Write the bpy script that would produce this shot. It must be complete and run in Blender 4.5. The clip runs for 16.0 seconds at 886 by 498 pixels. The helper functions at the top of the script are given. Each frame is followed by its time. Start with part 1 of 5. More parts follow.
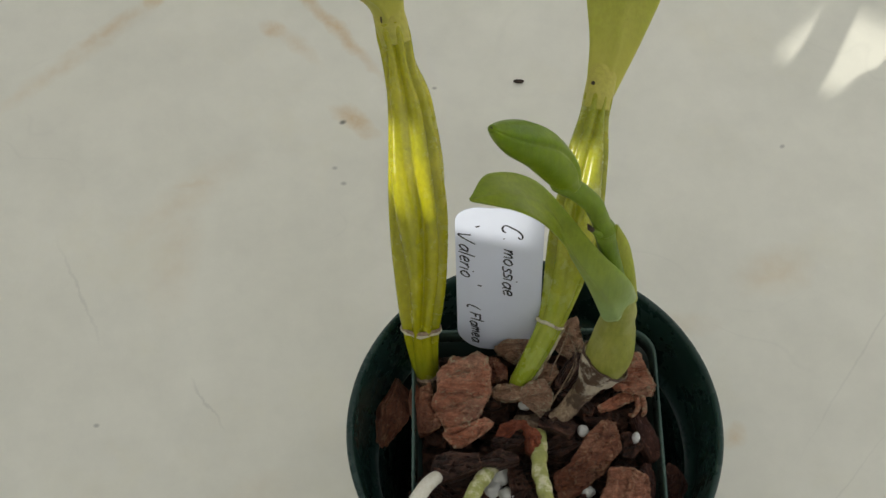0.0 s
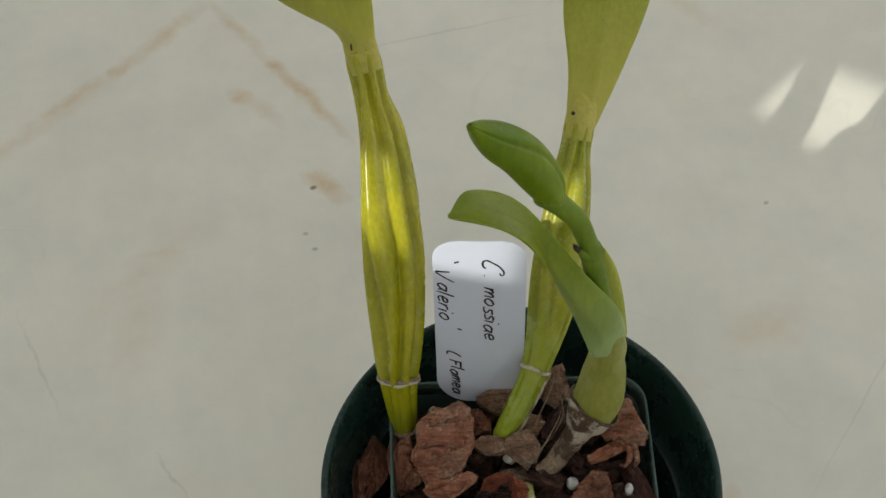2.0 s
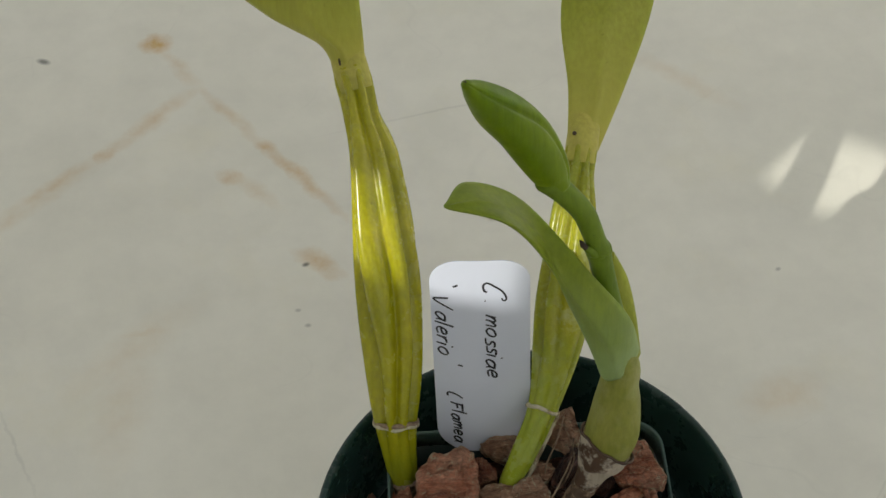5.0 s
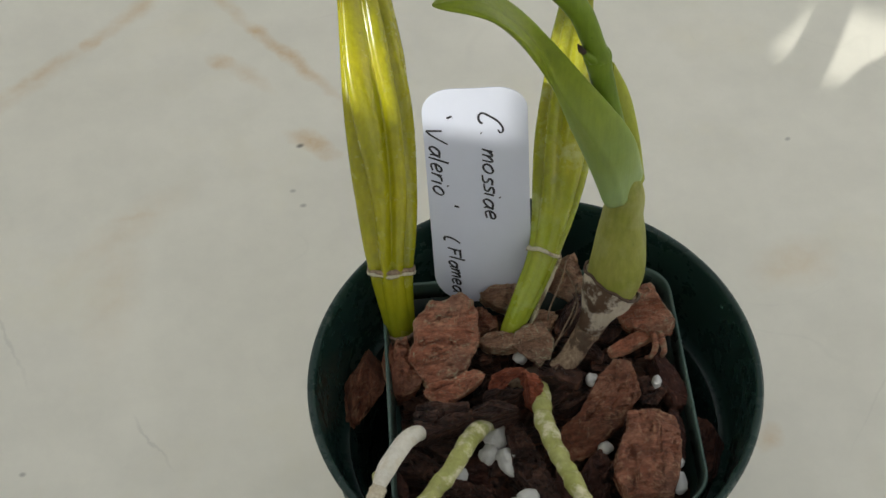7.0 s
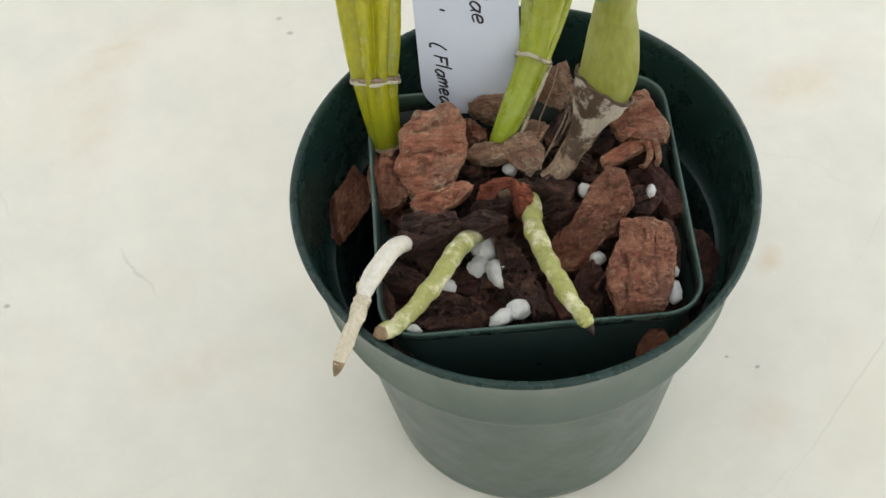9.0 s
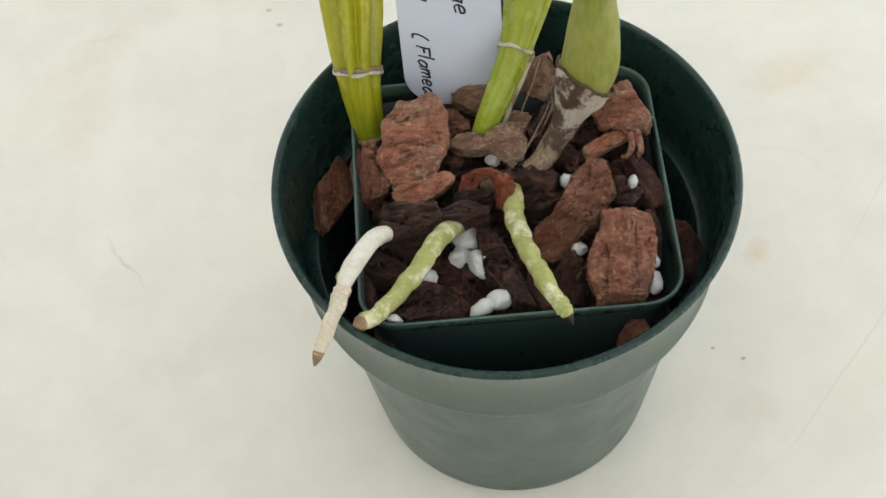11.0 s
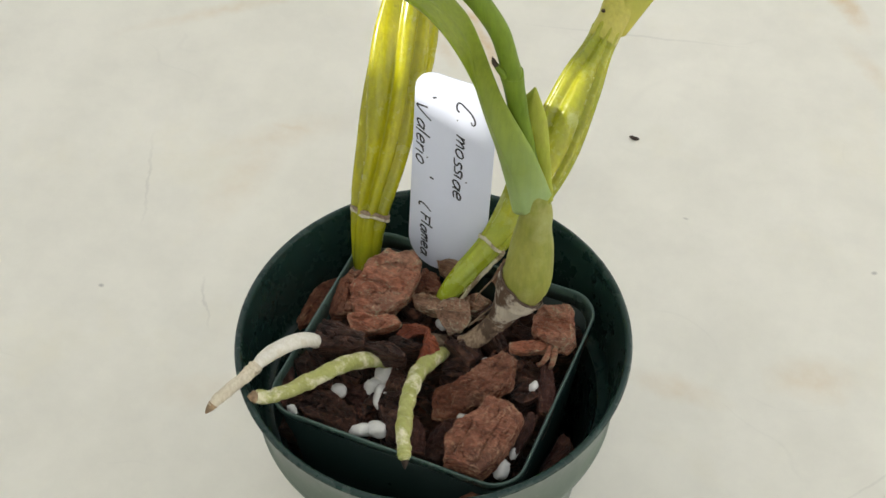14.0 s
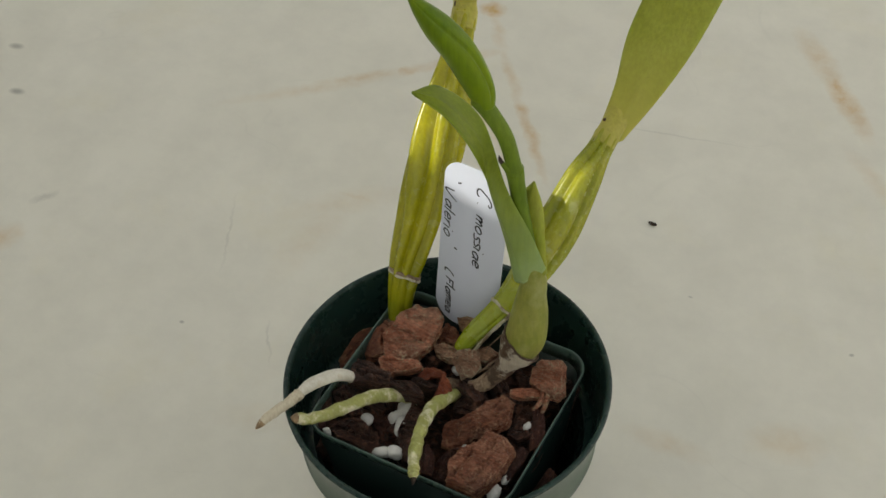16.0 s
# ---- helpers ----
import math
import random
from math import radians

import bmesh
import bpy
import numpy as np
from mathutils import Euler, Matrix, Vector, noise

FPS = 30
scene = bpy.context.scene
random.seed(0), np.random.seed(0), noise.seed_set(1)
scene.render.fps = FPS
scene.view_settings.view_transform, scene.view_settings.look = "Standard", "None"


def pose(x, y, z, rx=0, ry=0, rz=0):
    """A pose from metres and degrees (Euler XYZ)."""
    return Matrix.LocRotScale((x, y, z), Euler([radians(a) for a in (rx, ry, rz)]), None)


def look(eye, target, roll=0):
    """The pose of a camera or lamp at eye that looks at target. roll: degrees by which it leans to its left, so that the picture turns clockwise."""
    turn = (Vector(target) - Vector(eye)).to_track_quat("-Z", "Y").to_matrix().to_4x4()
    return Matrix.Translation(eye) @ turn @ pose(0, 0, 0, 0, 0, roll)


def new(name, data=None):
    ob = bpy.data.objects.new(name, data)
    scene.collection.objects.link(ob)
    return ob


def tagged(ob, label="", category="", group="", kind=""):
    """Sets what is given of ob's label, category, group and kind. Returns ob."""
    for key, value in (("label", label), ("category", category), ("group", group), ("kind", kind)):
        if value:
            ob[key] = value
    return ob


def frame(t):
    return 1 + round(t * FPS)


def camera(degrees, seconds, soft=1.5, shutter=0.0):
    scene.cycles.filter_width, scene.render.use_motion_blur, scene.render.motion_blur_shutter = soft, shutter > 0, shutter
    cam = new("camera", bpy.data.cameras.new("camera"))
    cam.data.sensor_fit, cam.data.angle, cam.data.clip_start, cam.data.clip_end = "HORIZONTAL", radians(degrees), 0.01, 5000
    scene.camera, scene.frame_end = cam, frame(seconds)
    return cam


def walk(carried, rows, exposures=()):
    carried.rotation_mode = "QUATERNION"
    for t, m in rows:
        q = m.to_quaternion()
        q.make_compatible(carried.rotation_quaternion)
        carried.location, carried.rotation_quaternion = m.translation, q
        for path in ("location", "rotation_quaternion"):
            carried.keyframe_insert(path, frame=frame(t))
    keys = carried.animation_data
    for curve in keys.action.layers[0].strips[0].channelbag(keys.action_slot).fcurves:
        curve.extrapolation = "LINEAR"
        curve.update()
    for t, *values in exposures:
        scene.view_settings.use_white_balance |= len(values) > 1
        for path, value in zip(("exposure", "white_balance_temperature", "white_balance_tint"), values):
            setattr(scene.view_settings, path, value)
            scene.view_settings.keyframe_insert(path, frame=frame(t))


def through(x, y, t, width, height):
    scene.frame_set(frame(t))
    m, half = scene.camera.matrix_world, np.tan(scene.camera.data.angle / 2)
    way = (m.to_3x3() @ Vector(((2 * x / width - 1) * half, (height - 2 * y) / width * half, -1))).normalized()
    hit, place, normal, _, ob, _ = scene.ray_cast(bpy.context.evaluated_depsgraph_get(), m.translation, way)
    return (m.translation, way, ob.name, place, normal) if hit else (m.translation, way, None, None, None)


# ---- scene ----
cam = camera(33.76, 16.0, soft=1.5)
walk(cam, [
    (0.0, look((-0.0346, -0.2109, 0.6818), (-0.0340, 0.0242, 0.2406), -2.05)),
    (0.5, look((-0.0359, -0.2146, 0.6728), (-0.0300, 0.0347, 0.2395), -1.03)),
    (1.0, look((-0.0367, -0.2188, 0.6622), (-0.0297, 0.0418, 0.2356), -1.56)),
    (1.5, look((-0.0350, -0.2220, 0.6480), (-0.0249, 0.0418, 0.2233), -1.24)),
    (2.0, look((-0.0375, -0.2250, 0.6402), (-0.0256, 0.0471, 0.2209), -1.18)),
    (2.5, look((-0.0385, -0.2279, 0.6280), (-0.0234, 0.0541, 0.2153), -0.98)),
    (3.0, look((-0.0396, -0.2320, 0.6162), (-0.0247, 0.0595, 0.2103), -1.69)),
    (5.5, look((-0.0384, -0.2531, 0.5718), (-0.0230, 0.0719, 0.1921), -2.44)),
    (6.0, look((-0.0377, -0.2586, 0.5591), (-0.0237, 0.0688, 0.1815), -3.27)),
    (6.5, look((-0.0369, -0.2647, 0.5465), (-0.0255, 0.0529, 0.1605), -4.03)),
    (7.0, look((-0.0373, -0.2674, 0.5376), (-0.0257, 0.0436, 0.1463), -3.88)),
    (7.5, look((-0.0390, -0.2699, 0.5234), (-0.0255, 0.0227, 0.1183), -3.84)),
    (8.0, look((-0.0409, -0.2710, 0.5154), (-0.0298, 0.0119, 0.1033), -4.47)),
    (8.5, look((-0.0364, -0.2738, 0.5114), (-0.0298, 0.0044, 0.0960), -5.18)),
    (11.0, look((-0.0250, -0.2774, 0.5096), (-0.0223, -0.0016, 0.0926), -5.74)),
    (11.5, look((0.0082, -0.2868, 0.5100), (-0.0019, -0.0091, 0.0943), -5.24)),
    (12.0, look((0.0510, -0.2964, 0.5232), (0.0115, -0.0129, 0.1132), -5.07)),
    (12.5, look((0.0742, -0.3021, 0.5362), (0.0095, -0.0159, 0.1313), -2.75)),
    (13.0, look((0.1059, -0.3022, 0.5399), (0.0070, -0.0148, 0.1429), -4.03)),
    (13.5, look((0.1181, -0.3033, 0.5518), (0.0042, -0.0110, 0.1625), -2.44)),
    (14.0, look((0.1358, -0.3092, 0.5729), (0.0087, -0.0088, 0.1939), -1.51)),
    (14.5, look((0.1548, -0.3269, 0.5915), (0.0114, -0.0239, 0.2205), -1.58)),
    (15.0, look((0.1687, -0.3379, 0.6136), (0.0214, -0.0310, 0.2473), -0.29)),
    (15.5, look((0.1837, -0.3573, 0.6437), (0.0311, -0.0487, 0.2811), -0.59)),
    (16.0, look((0.1960, -0.3689, 0.6594), (0.0347, -0.0658, 0.2959), -1.67)),
], exposures=[(0.0, 0.72, 6850, 7), (1.0, 0.61, 6850, 7), (3.0, 0.59, 6850, 7), (5.5, 0.55, 6900, 7), (6.5, 0.54, 6850, 7), (7.0, 0.72, 6750, 8), (8.0, 1.59, 6600, 9), (13.0, 1.62, 6640, 9), (14.0, 1.36, 6800, 9), (14.5, 1.08, 6950, 8), (15.0, 0.8, 7050, 8), (15.5, 0.65, 7100, 7), (16.0, 0.65, 7100, 7)])

# ---------------------------------------------------------------- light
# Low sun from behind the camera's left; one small opening in an added, unseen wall lets it reach the table.
SUN_UP, SUN_WAY = radians(33.8), Vector((0.767, 0.6415, 0.0)).normalized()
world = bpy.data.worlds.new("sky")
scene.world = world
world.use_nodes = True
wn = world.node_tree
sky = wn.nodes.new("ShaderNodeTexSky")
sky.sky_type, sky.sun_disc = "NISHITA", False
sky.sun_elevation, sky.sun_rotation = SUN_UP, math.atan2(-SUN_WAY.x, -SUN_WAY.y)
sky.air_density, sky.dust_density = 1.0, 3.0
pale = wn.nodes.new("ShaderNodeHueSaturation")
pale.inputs["Saturation"].default_value = 0.22
wn.links.new(sky.outputs[0], pale.inputs["Color"])
wn.links.new(pale.outputs[0], wn.nodes["Background"].inputs[0])
wn.nodes["Background"].inputs[1].default_value = 0.15
sun = new("sun", bpy.data.lights.new("sun", "SUN"))
sun.data.energy, sun.data.angle, sun.data.color = 1.9, radians(0.55), (1.0, 0.99, 0.97)
down = Vector((SUN_WAY.x * math.cos(SUN_UP), SUN_WAY.y * math.cos(SUN_UP), -math.sin(SUN_UP)))
sun.matrix_world = look((0, 0, 3), Vector((0, 0, 3)) + down)


# ---------------------------------------------------------------- materials
class Shade:
    """A small wrapper to wire a node material."""

    def __init__(self, name, rough=0.6, spec=0.5):
        self.mat = bpy.data.materials.new(name)
        self.mat.use_nodes = True
        self.nt = self.mat.node_tree
        self.bsdf = self.nt.nodes["Principled BSDF"]
        self.bsdf.inputs["Roughness"].default_value = rough
        self.bsdf.inputs["Specular IOR Level"].default_value = spec
        self.coord = self.nt.nodes.new("ShaderNodeTexCoord").outputs["Object"]

    def node(self, kind, ins=(), operation="", vector_type="", feature="", blend=""):
        n = self.nt.nodes.new(kind)
        if operation:
            n.operation = operation
        if vector_type:
            n.vector_type = vector_type
        if feature:
            n.feature = feature
        if blend:
            n.data_type, n.blend_type = "RGBA", blend
        for k, v in dict(ins).items():
            if hasattr(v, "is_output"):
                self.nt.links.new(v, n.inputs[k])
            else:
                n.inputs[k].default_value = v
        return n

    def link(self, a, name):
        self.nt.links.new(a, self.bsdf.inputs[name])

    def scaled(self, x, y, z):
        return self.node("ShaderNodeMapping", {"Vector": self.coord, "Scale": (x, y, z)}).outputs[0]

    def noise(self, scale, detail=4.0, rough=0.6, at=None, distort=0.0):
        return self.node("ShaderNodeTexNoise", {"Vector": at or self.coord, "Scale": scale, "Detail": detail, "Roughness": rough, "Distortion": distort}).outputs["Fac"]

    def ramp(self, fac, *stops):
        r = self.node("ShaderNodeValToRGB", {"Fac": fac})
        els = r.color_ramp.elements
        while len(els) < len(stops):
            els.new(0.5)
        for e, (p, c) in zip(els, stops):
            e.position = p
            e.color = (*c, 1.0) if isinstance(c, tuple) else (c, c, c, 1.0)
        return r.outputs["Color"]

    def mix(self, fac, a, b, how="MIX"):
        m = self.node("ShaderNodeMix", blend=how)
        for i, v in ((0, fac), (6, a), (7, b)):
            if hasattr(v, "is_output"):
                self.nt.links.new(v, m.inputs[i])
            else:
                m.inputs[i].default_value = (*v, 1.0) if isinstance(v, tuple) else v
        return m.outputs[2]

    def maths(self, op, a, b=0.0, clamp=False):
        m = self.node("ShaderNodeMath", {0: a, 1: b}, operation=op)
        return m.outputs[0]

    def bump(self, height, strength=0.3, distance=0.001):
        self.link(self.node("ShaderNodeBump", {"Height": height, "Strength": strength, "Distance": distance}).outputs[0], "Normal")

    def random(self):
        return self.node("ShaderNodeObjectInfo").outputs["Random"]


def blot(s, at, x, y, turn, lx, ly, soft=0.2):
    """A mask, 1 inside an oval stain of half sizes lx, ly at (x, y), falling off outwards."""
    m = s.node("ShaderNodeMapping", {"Vector": at, "Location": (x, y, 0), "Rotation": (0, 0, radians(turn)), "Scale": (lx, ly, 1.0)}, vector_type="TEXTURE")
    flat = s.node("ShaderNodeVectorMath", {0: m.outputs[0], 1: (1, 1, 0)}, operation="MULTIPLY").outputs[0]
    d = s.node("ShaderNodeVectorMath", {0: flat}, operation="LENGTH").outputs["Value"]
    return s.node("ShaderNodeMapRange", {"Value": d, "From Min": soft, "From Max": 1.0, "To Min": 1.0, "To Max": 0.0}).outputs[0]


def table_paint():
    """Off-white painted table top with rust runs, water marks, scuffs and scratches."""
    s = Shade("table_paint", 0.42, 0.4)
    wob = s.node("ShaderNodeTexNoise", {"Vector": s.coord, "Scale": 55.0, "Detail": 4.0, "Roughness": 0.65}).outputs["Color"]
    wob = s.node("ShaderNodeVectorMath", {0: wob, 1: (0.5, 0.5, 0.5)}, operation="SUBTRACT").outputs[0]
    wob = s.node("ShaderNodeVectorMath", {0: wob, "Scale": 0.012}, operation="SCALE").outputs[0]
    at = s.node("ShaderNodeVectorMath", {0: s.coord, 1: wob}, operation="ADD").outputs[0]
    base = s.ramp(s.noise(5.0, 5.0, 0.6), (0.3, (0.70, 0.68, 0.585)), (0.7, (0.76, 0.74, 0.645)))
    grime = s.ramp(s.noise(26.0, 6.0, 0.65), (0.35, 0.925), (0.62, 1.0))
    col = s.mix(1.0, base, grime, "MULTIPLY")
    fine = s.ramp(s.maths("ABSOLUTE", s.maths("SUBTRACT", s.noise(7.0, 2.0, 0.5, None, 0.6), 0.5)), (0.0, 1.0), (0.0022, 0.0))
    fine = s.mix(1.0, fine, s.ramp(s.noise(16.0, 2.0), (0.5, 0.0), (0.6, 0.07)), "MULTIPLY")
    col = s.mix(fine, col, (0.34, 0.33, 0.29))
    yellow = s.ramp(s.noise(11.0, 5.0, 0.65), (0.55, 0.0), (0.75, 0.35))
    col = s.mix(yellow, col, (0.70, 0.655, 0.48))

    still = s.node("ShaderNodeVectorMath", {0: s.coord, 1: s.node("ShaderNodeVectorMath", {0: wob, "Scale": 0.25}, operation="SCALE").outputs[0]}, operation="ADD").outputs[0]

    def run(x0, y0, x1, y1, w, calm=0.0):
        return blot(s, still if calm else at, (x0 + x1) / 2, (y0 + y1) / 2, math.degrees(math.atan2(y1 - y0, x1 - x0)), math.hypot(x1 - x0, y1 - y0) / 2 + w, w, 0.1)

    rust, faint, dark = [], [], []
    rust.append((run(-0.248, 0.283, -0.197, 0.324, 0.0065), 0.4))
    rust.append((run(-0.200, 0.321, -0.146, 0.373, 0.0075), 0.42))
    rust.append((blot(s, at, -0.197, 0.324, 40, 0.011, 0.005), 0.55))
    rust.append((run(-0.146, 0.373, -0.172, 0.413, 0.006), 0.3))
    rust.append((blot(s, at, -0.172, 0.413, 0, 0.012, 0.009), 0.95))
    rust.append((run(-0.150, 0.378, -0.107, 0.321, 0.005), 0.35))
    rust.append((run(-0.118, 0.336, -0.062, 0.261, 0.0055), 0.62))
    rust.append((blot(s, at, -0.107, 0.321, -50, 0.012, 0.005), 0.6))
    rust.append((blot(s, at, -0.126, 0.300, -30, 0.011, 0.006), 0.5))
    rust.append((run(-0.126, 0.303, -0.100, 0.276, 0.006), 0.25))
    rust.append((blot(s, at, -0.080, 0.235, -40, 0.019, 0.0075), 0.62))
    rust.append((run(0.040, 0.482, 0.079, 0.436, 0.012), 0.42))
    rust.append((run(0.066, 0.452, 0.112, 0.393, 0.010), 0.7))
    rust.append((blot(s, at, 0.079, 0.437, -50, 0.016, 0.006), 0.7))
    rust.append((run(0.102, 0.378, 0.158, 0.326, 0.008), 0.2))
    rust.append((run(-0.300, 0.235, -0.192, 0.323, 0.007), 0.22))
    rust.append((run(-0.179, 0.1975, -0.157, 0.1968, 0.0045), 0.3))
    rust.append((blot(s, at, -0.176, 0.155, 85, 0.05, 0.016), 0.14))
    rust.append((blot(s, at, -0.172, 0.19, 40, 0.05, 0.014), 0.15))
    rust.append((blot(s, at, 0.139, 0.132, 20, 0.026, 0.016), 0.24))
    rust.append((blot(s, at, 0.081, 0.103, 0, 0.030, 0.009), 0.2))
    rust.append((blot(s, at, 0.107, 0.0427, 60, 0.009, 0.006), 0.38))
    rust.append((blot(s, at, 0.091, -0.03, 30, 0.014, 0.01), 0.15))
    rust.append((blot(s, at, -0.353, 0.065, 70, 0.022, 0.012), 0.4))
    rust.append((blot(s, at, -0.13, 0.02, 20, 0.03, 0.012), 0.1))
    faint.append((run(-0.085, 0.325, 0.060, 0.354, 0.0012, 0.12), 0.20))
    faint.append((run(0.075, -0.075, 0.20, 0.06, 0.0007, 0.12), 0.16))
    faint.append((run(0.13, 0.02, 0.24, 0.17, 0.0008, 0.12), 0.16))
    faint.append((run(-0.165, 0.085, -0.145, 0.055, 0.0012), 0.25))
    faint.append((run(-0.24, 0.17, -0.21, 0.10, 0.0014), 0.2))
    faint.append((blot(s, at, -0.02, 0.20, 0, 0.07, 0.03, 0.0), 0.06))
    faint.append((blot(s, at, -0.35, 0.11, 60, 0.012, 0.004), 0.3))
    for x, y, turn, lx, ly, k in ((-0.0866, 0.2345, 20, 0.0026, 0.0018, 0.75), (-0.0862, 0.195, 0, 0.0022, 0.0016, 0.4), (-0.091, 0.205, 0, 0.002, 0.0015, 0.35),
                                  (-0.238, 0.404, -25, 0.0055, 0.0028, 0.7), (-0.433, 0.187, 10, 0.007, 0.004, 0.45), (-0.465, 0.227, 10, 0.007, 0.004, 0.4),
                                  (0.080, -0.001, 0, 0.0011, 0.0008, 0.5), (0.091, -0.007, 20, 0.0014, 0.001, 0.5), (-0.035, 0.255, 0, 0.0018, 0.0013, 0.5),
                                  (0.154, 0.208, 30, 0.002, 0.0015, 0.4), (-0.21, 0.06, 0, 0.002, 0.0015, 0.4), (0.055, 0.21, 0, 0.002, 0.001, 0.3)):
        dark.append((blot(s, s.coord, x, y, turn, lx, ly, 0.3), k))

    def gather(masks):
        total = None
        for m, k in masks:
            v = s.maths("MULTIPLY", m, k)
            total = v if total is None else s.maths("MAXIMUM", total, v)
        return total

    patchy = s.ramp(s.noise(120.0, 3.0, 0.6), (0.3, 0.45), (0.65, 1.0))
    col = s.mix(s.mix(1.0, gather(rust), patchy, "MULTIPLY"), col, (0.53, 0.305, 0.065))
    col = s.mix(gather(faint), col, (0.26, 0.25, 0.22))
    col = s.mix(gather(dark), col, (0.03, 0.028, 0.025))
    s.link(col, "Base Color")
    s.link(s.ramp(s.noise(30.0, 4.0), (0.3, 0.38), (0.7, 0.55)), "Roughness")
    s.bump(s.noise(300.0, 3.0), 0.05, 0.0004)
    return s.mat


def green_plastic(name, base, rough, dust_sheen, spec=0.5):
    s = Shade(name, rough, spec)
    col = s.ramp(s.noise(18.0, 5.0), (0.3, base), (0.75, tuple(c * 1.15 for c in base)))
    specks = s.ramp(s.noise(520.0, 2.0), (0.71, 0.0), (0.77, 1.0))
    # grey film: dust, and the wall's sheen put into the colour
    film = s.ramp(s.noise(300.0, 6.0, 0.75, s.scaled(1.0, 1.0, 0.35)), (0.2, dust_sheen * 0.7), (0.8, dust_sheen))
    col = s.mix(film, col, (0.31, 0.335, 0.275))
    col = s.mix(s.mix(1.0, specks, (dust_sheen, dust_sheen, dust_sheen), "MULTIPLY"), col, (0.35, 0.34, 0.28))
    smear = s.ramp(s.noise(28.0, 4.0, 0.6, s.scaled(1.0, 1.0, 0.3)), (0.55, 0.0), (0.75, dust_sheen * 0.35))
    col = s.mix(smear, col, (0.40, 0.42, 0.38))
    s.link(col, "Base Color")
    s.link(s.ramp(s.noise(60.0, 5.0, 0.7), (0.3, rough - 0.06), (0.7, rough + 0.10)), "Roughness")
    s.bump(s.noise(160.0, 4.0), 0.05, 0.0004)
    return s.mat


def bark(name, dark, mid, light, gloss=0.62, stretch=0.5):
    """Fir bark: fibres along the piece, flaking plates, cracks, pits and pale dusty flecks."""
    s = Shade(name, gloss, 0.4)
    fibre = s.noise(260.0, 6.0, 0.68, s.scaled(stretch * 0.4, 1.0, 1.0), 0.9)
    plates = s.noise(75.0, 7.0, 0.68)
    grit = s.noise(900.0, 5.0, 0.8, s.scaled(0.4, 1.0, 0.8))
    col = s.ramp(plates, (0.32, dark), (0.45, mid), (0.61, light))
    col = s.mix(0.45, col, s.ramp(fibre, (0.36, tuple(c * 0.55 for c in dark)), (0.49, mid), (0.60, light)))
    col = s.mix(1.0, col, s.ramp(grit, (0.36, 0.70), (0.5, 1.0), (0.64, 1.3)), "MULTIPLY")
    lines = s.noise(60.0, 5.0, 0.65, s.scaled(stretch * 0.5, 1.0, 1.6), 1.8)
    gap = s.ramp(s.maths("ABSOLUTE", s.maths("SUBTRACT", lines, 0.5)), (0.0, 1.0), (0.009, 0.0))
    gap = s.mix(1.0, gap, s.ramp(s.noise(55.0, 2.0), (0.42, 0.0), (0.50, 1.0)), "MULTIPLY")
    pits = s.ramp(s.noise(240.0, 2.0, 0.5), (0.25, 0.6), (0.31, 0.0))
    hollow = s.maths("MAXIMUM", gap, pits)
    col = s.mix(s.mix(1.0, hollow, (0.6, 0.6, 0.6), "MULTIPLY"), col, tuple(c * 0.2 for c in dark))
    stain = s.ramp(s.noise(44.0, 4.0, 0.6), (0.52, 0.0), (0.64, 0.6))
    col = s.mix(stain, col, tuple(c * 0.5 for c in dark))
    # pale convex edges, bruised and with edge highlights painted in, and dust
    worn_highlight = s.ramp(s.node("ShaderNodeNewGeometry").outputs["Pointiness"], (0.51, 0.0), (0.56, 0.8))
    worn_highlight = s.mix(1.0, worn_highlight, s.ramp(s.noise(220.0, 5.0), (0.45, 0.0), (0.58, 1.0)), "MULTIPLY")
    col = s.mix(worn_highlight, col, tuple(min(0.62, c * 1.5) for c in light))
    fleck = s.ramp(s.noise(600.0, 5.0, 0.8, s.scaled(0.3, 1.0, 0.8)), (0.59, 0.0), (0.68, 0.55))
    col = s.mix(fleck, col, tuple(min(0.6, c * 1.45) for c in light))
    val = s.node("ShaderNodeMapRange", {"Value": s.random(), "To Min": 0.85, "To Max": 1.2}).outputs[0]
    col = s.node("ShaderNodeHueSaturation", {"Value": val, "Color": col}).outputs[0]
    s.link(col, "Base Color")
    s.link(s.ramp(fibre, (0.3, gloss - 0.15), (0.7, min(gloss + 0.15, 1.0))), "Roughness")
    h = s.maths("ADD", s.maths("ADD", s.maths("MULTIPLY", fibre, 0.8), s.maths("MULTIPLY", grit, 0.9)), s.maths("SUBTRACT", s.maths("MULTIPLY", plates, 0.5), s.maths("MULTIPLY", hollow, 0.6)))
    s.bump(h, 1.0, 0.0026)
    return s.mat


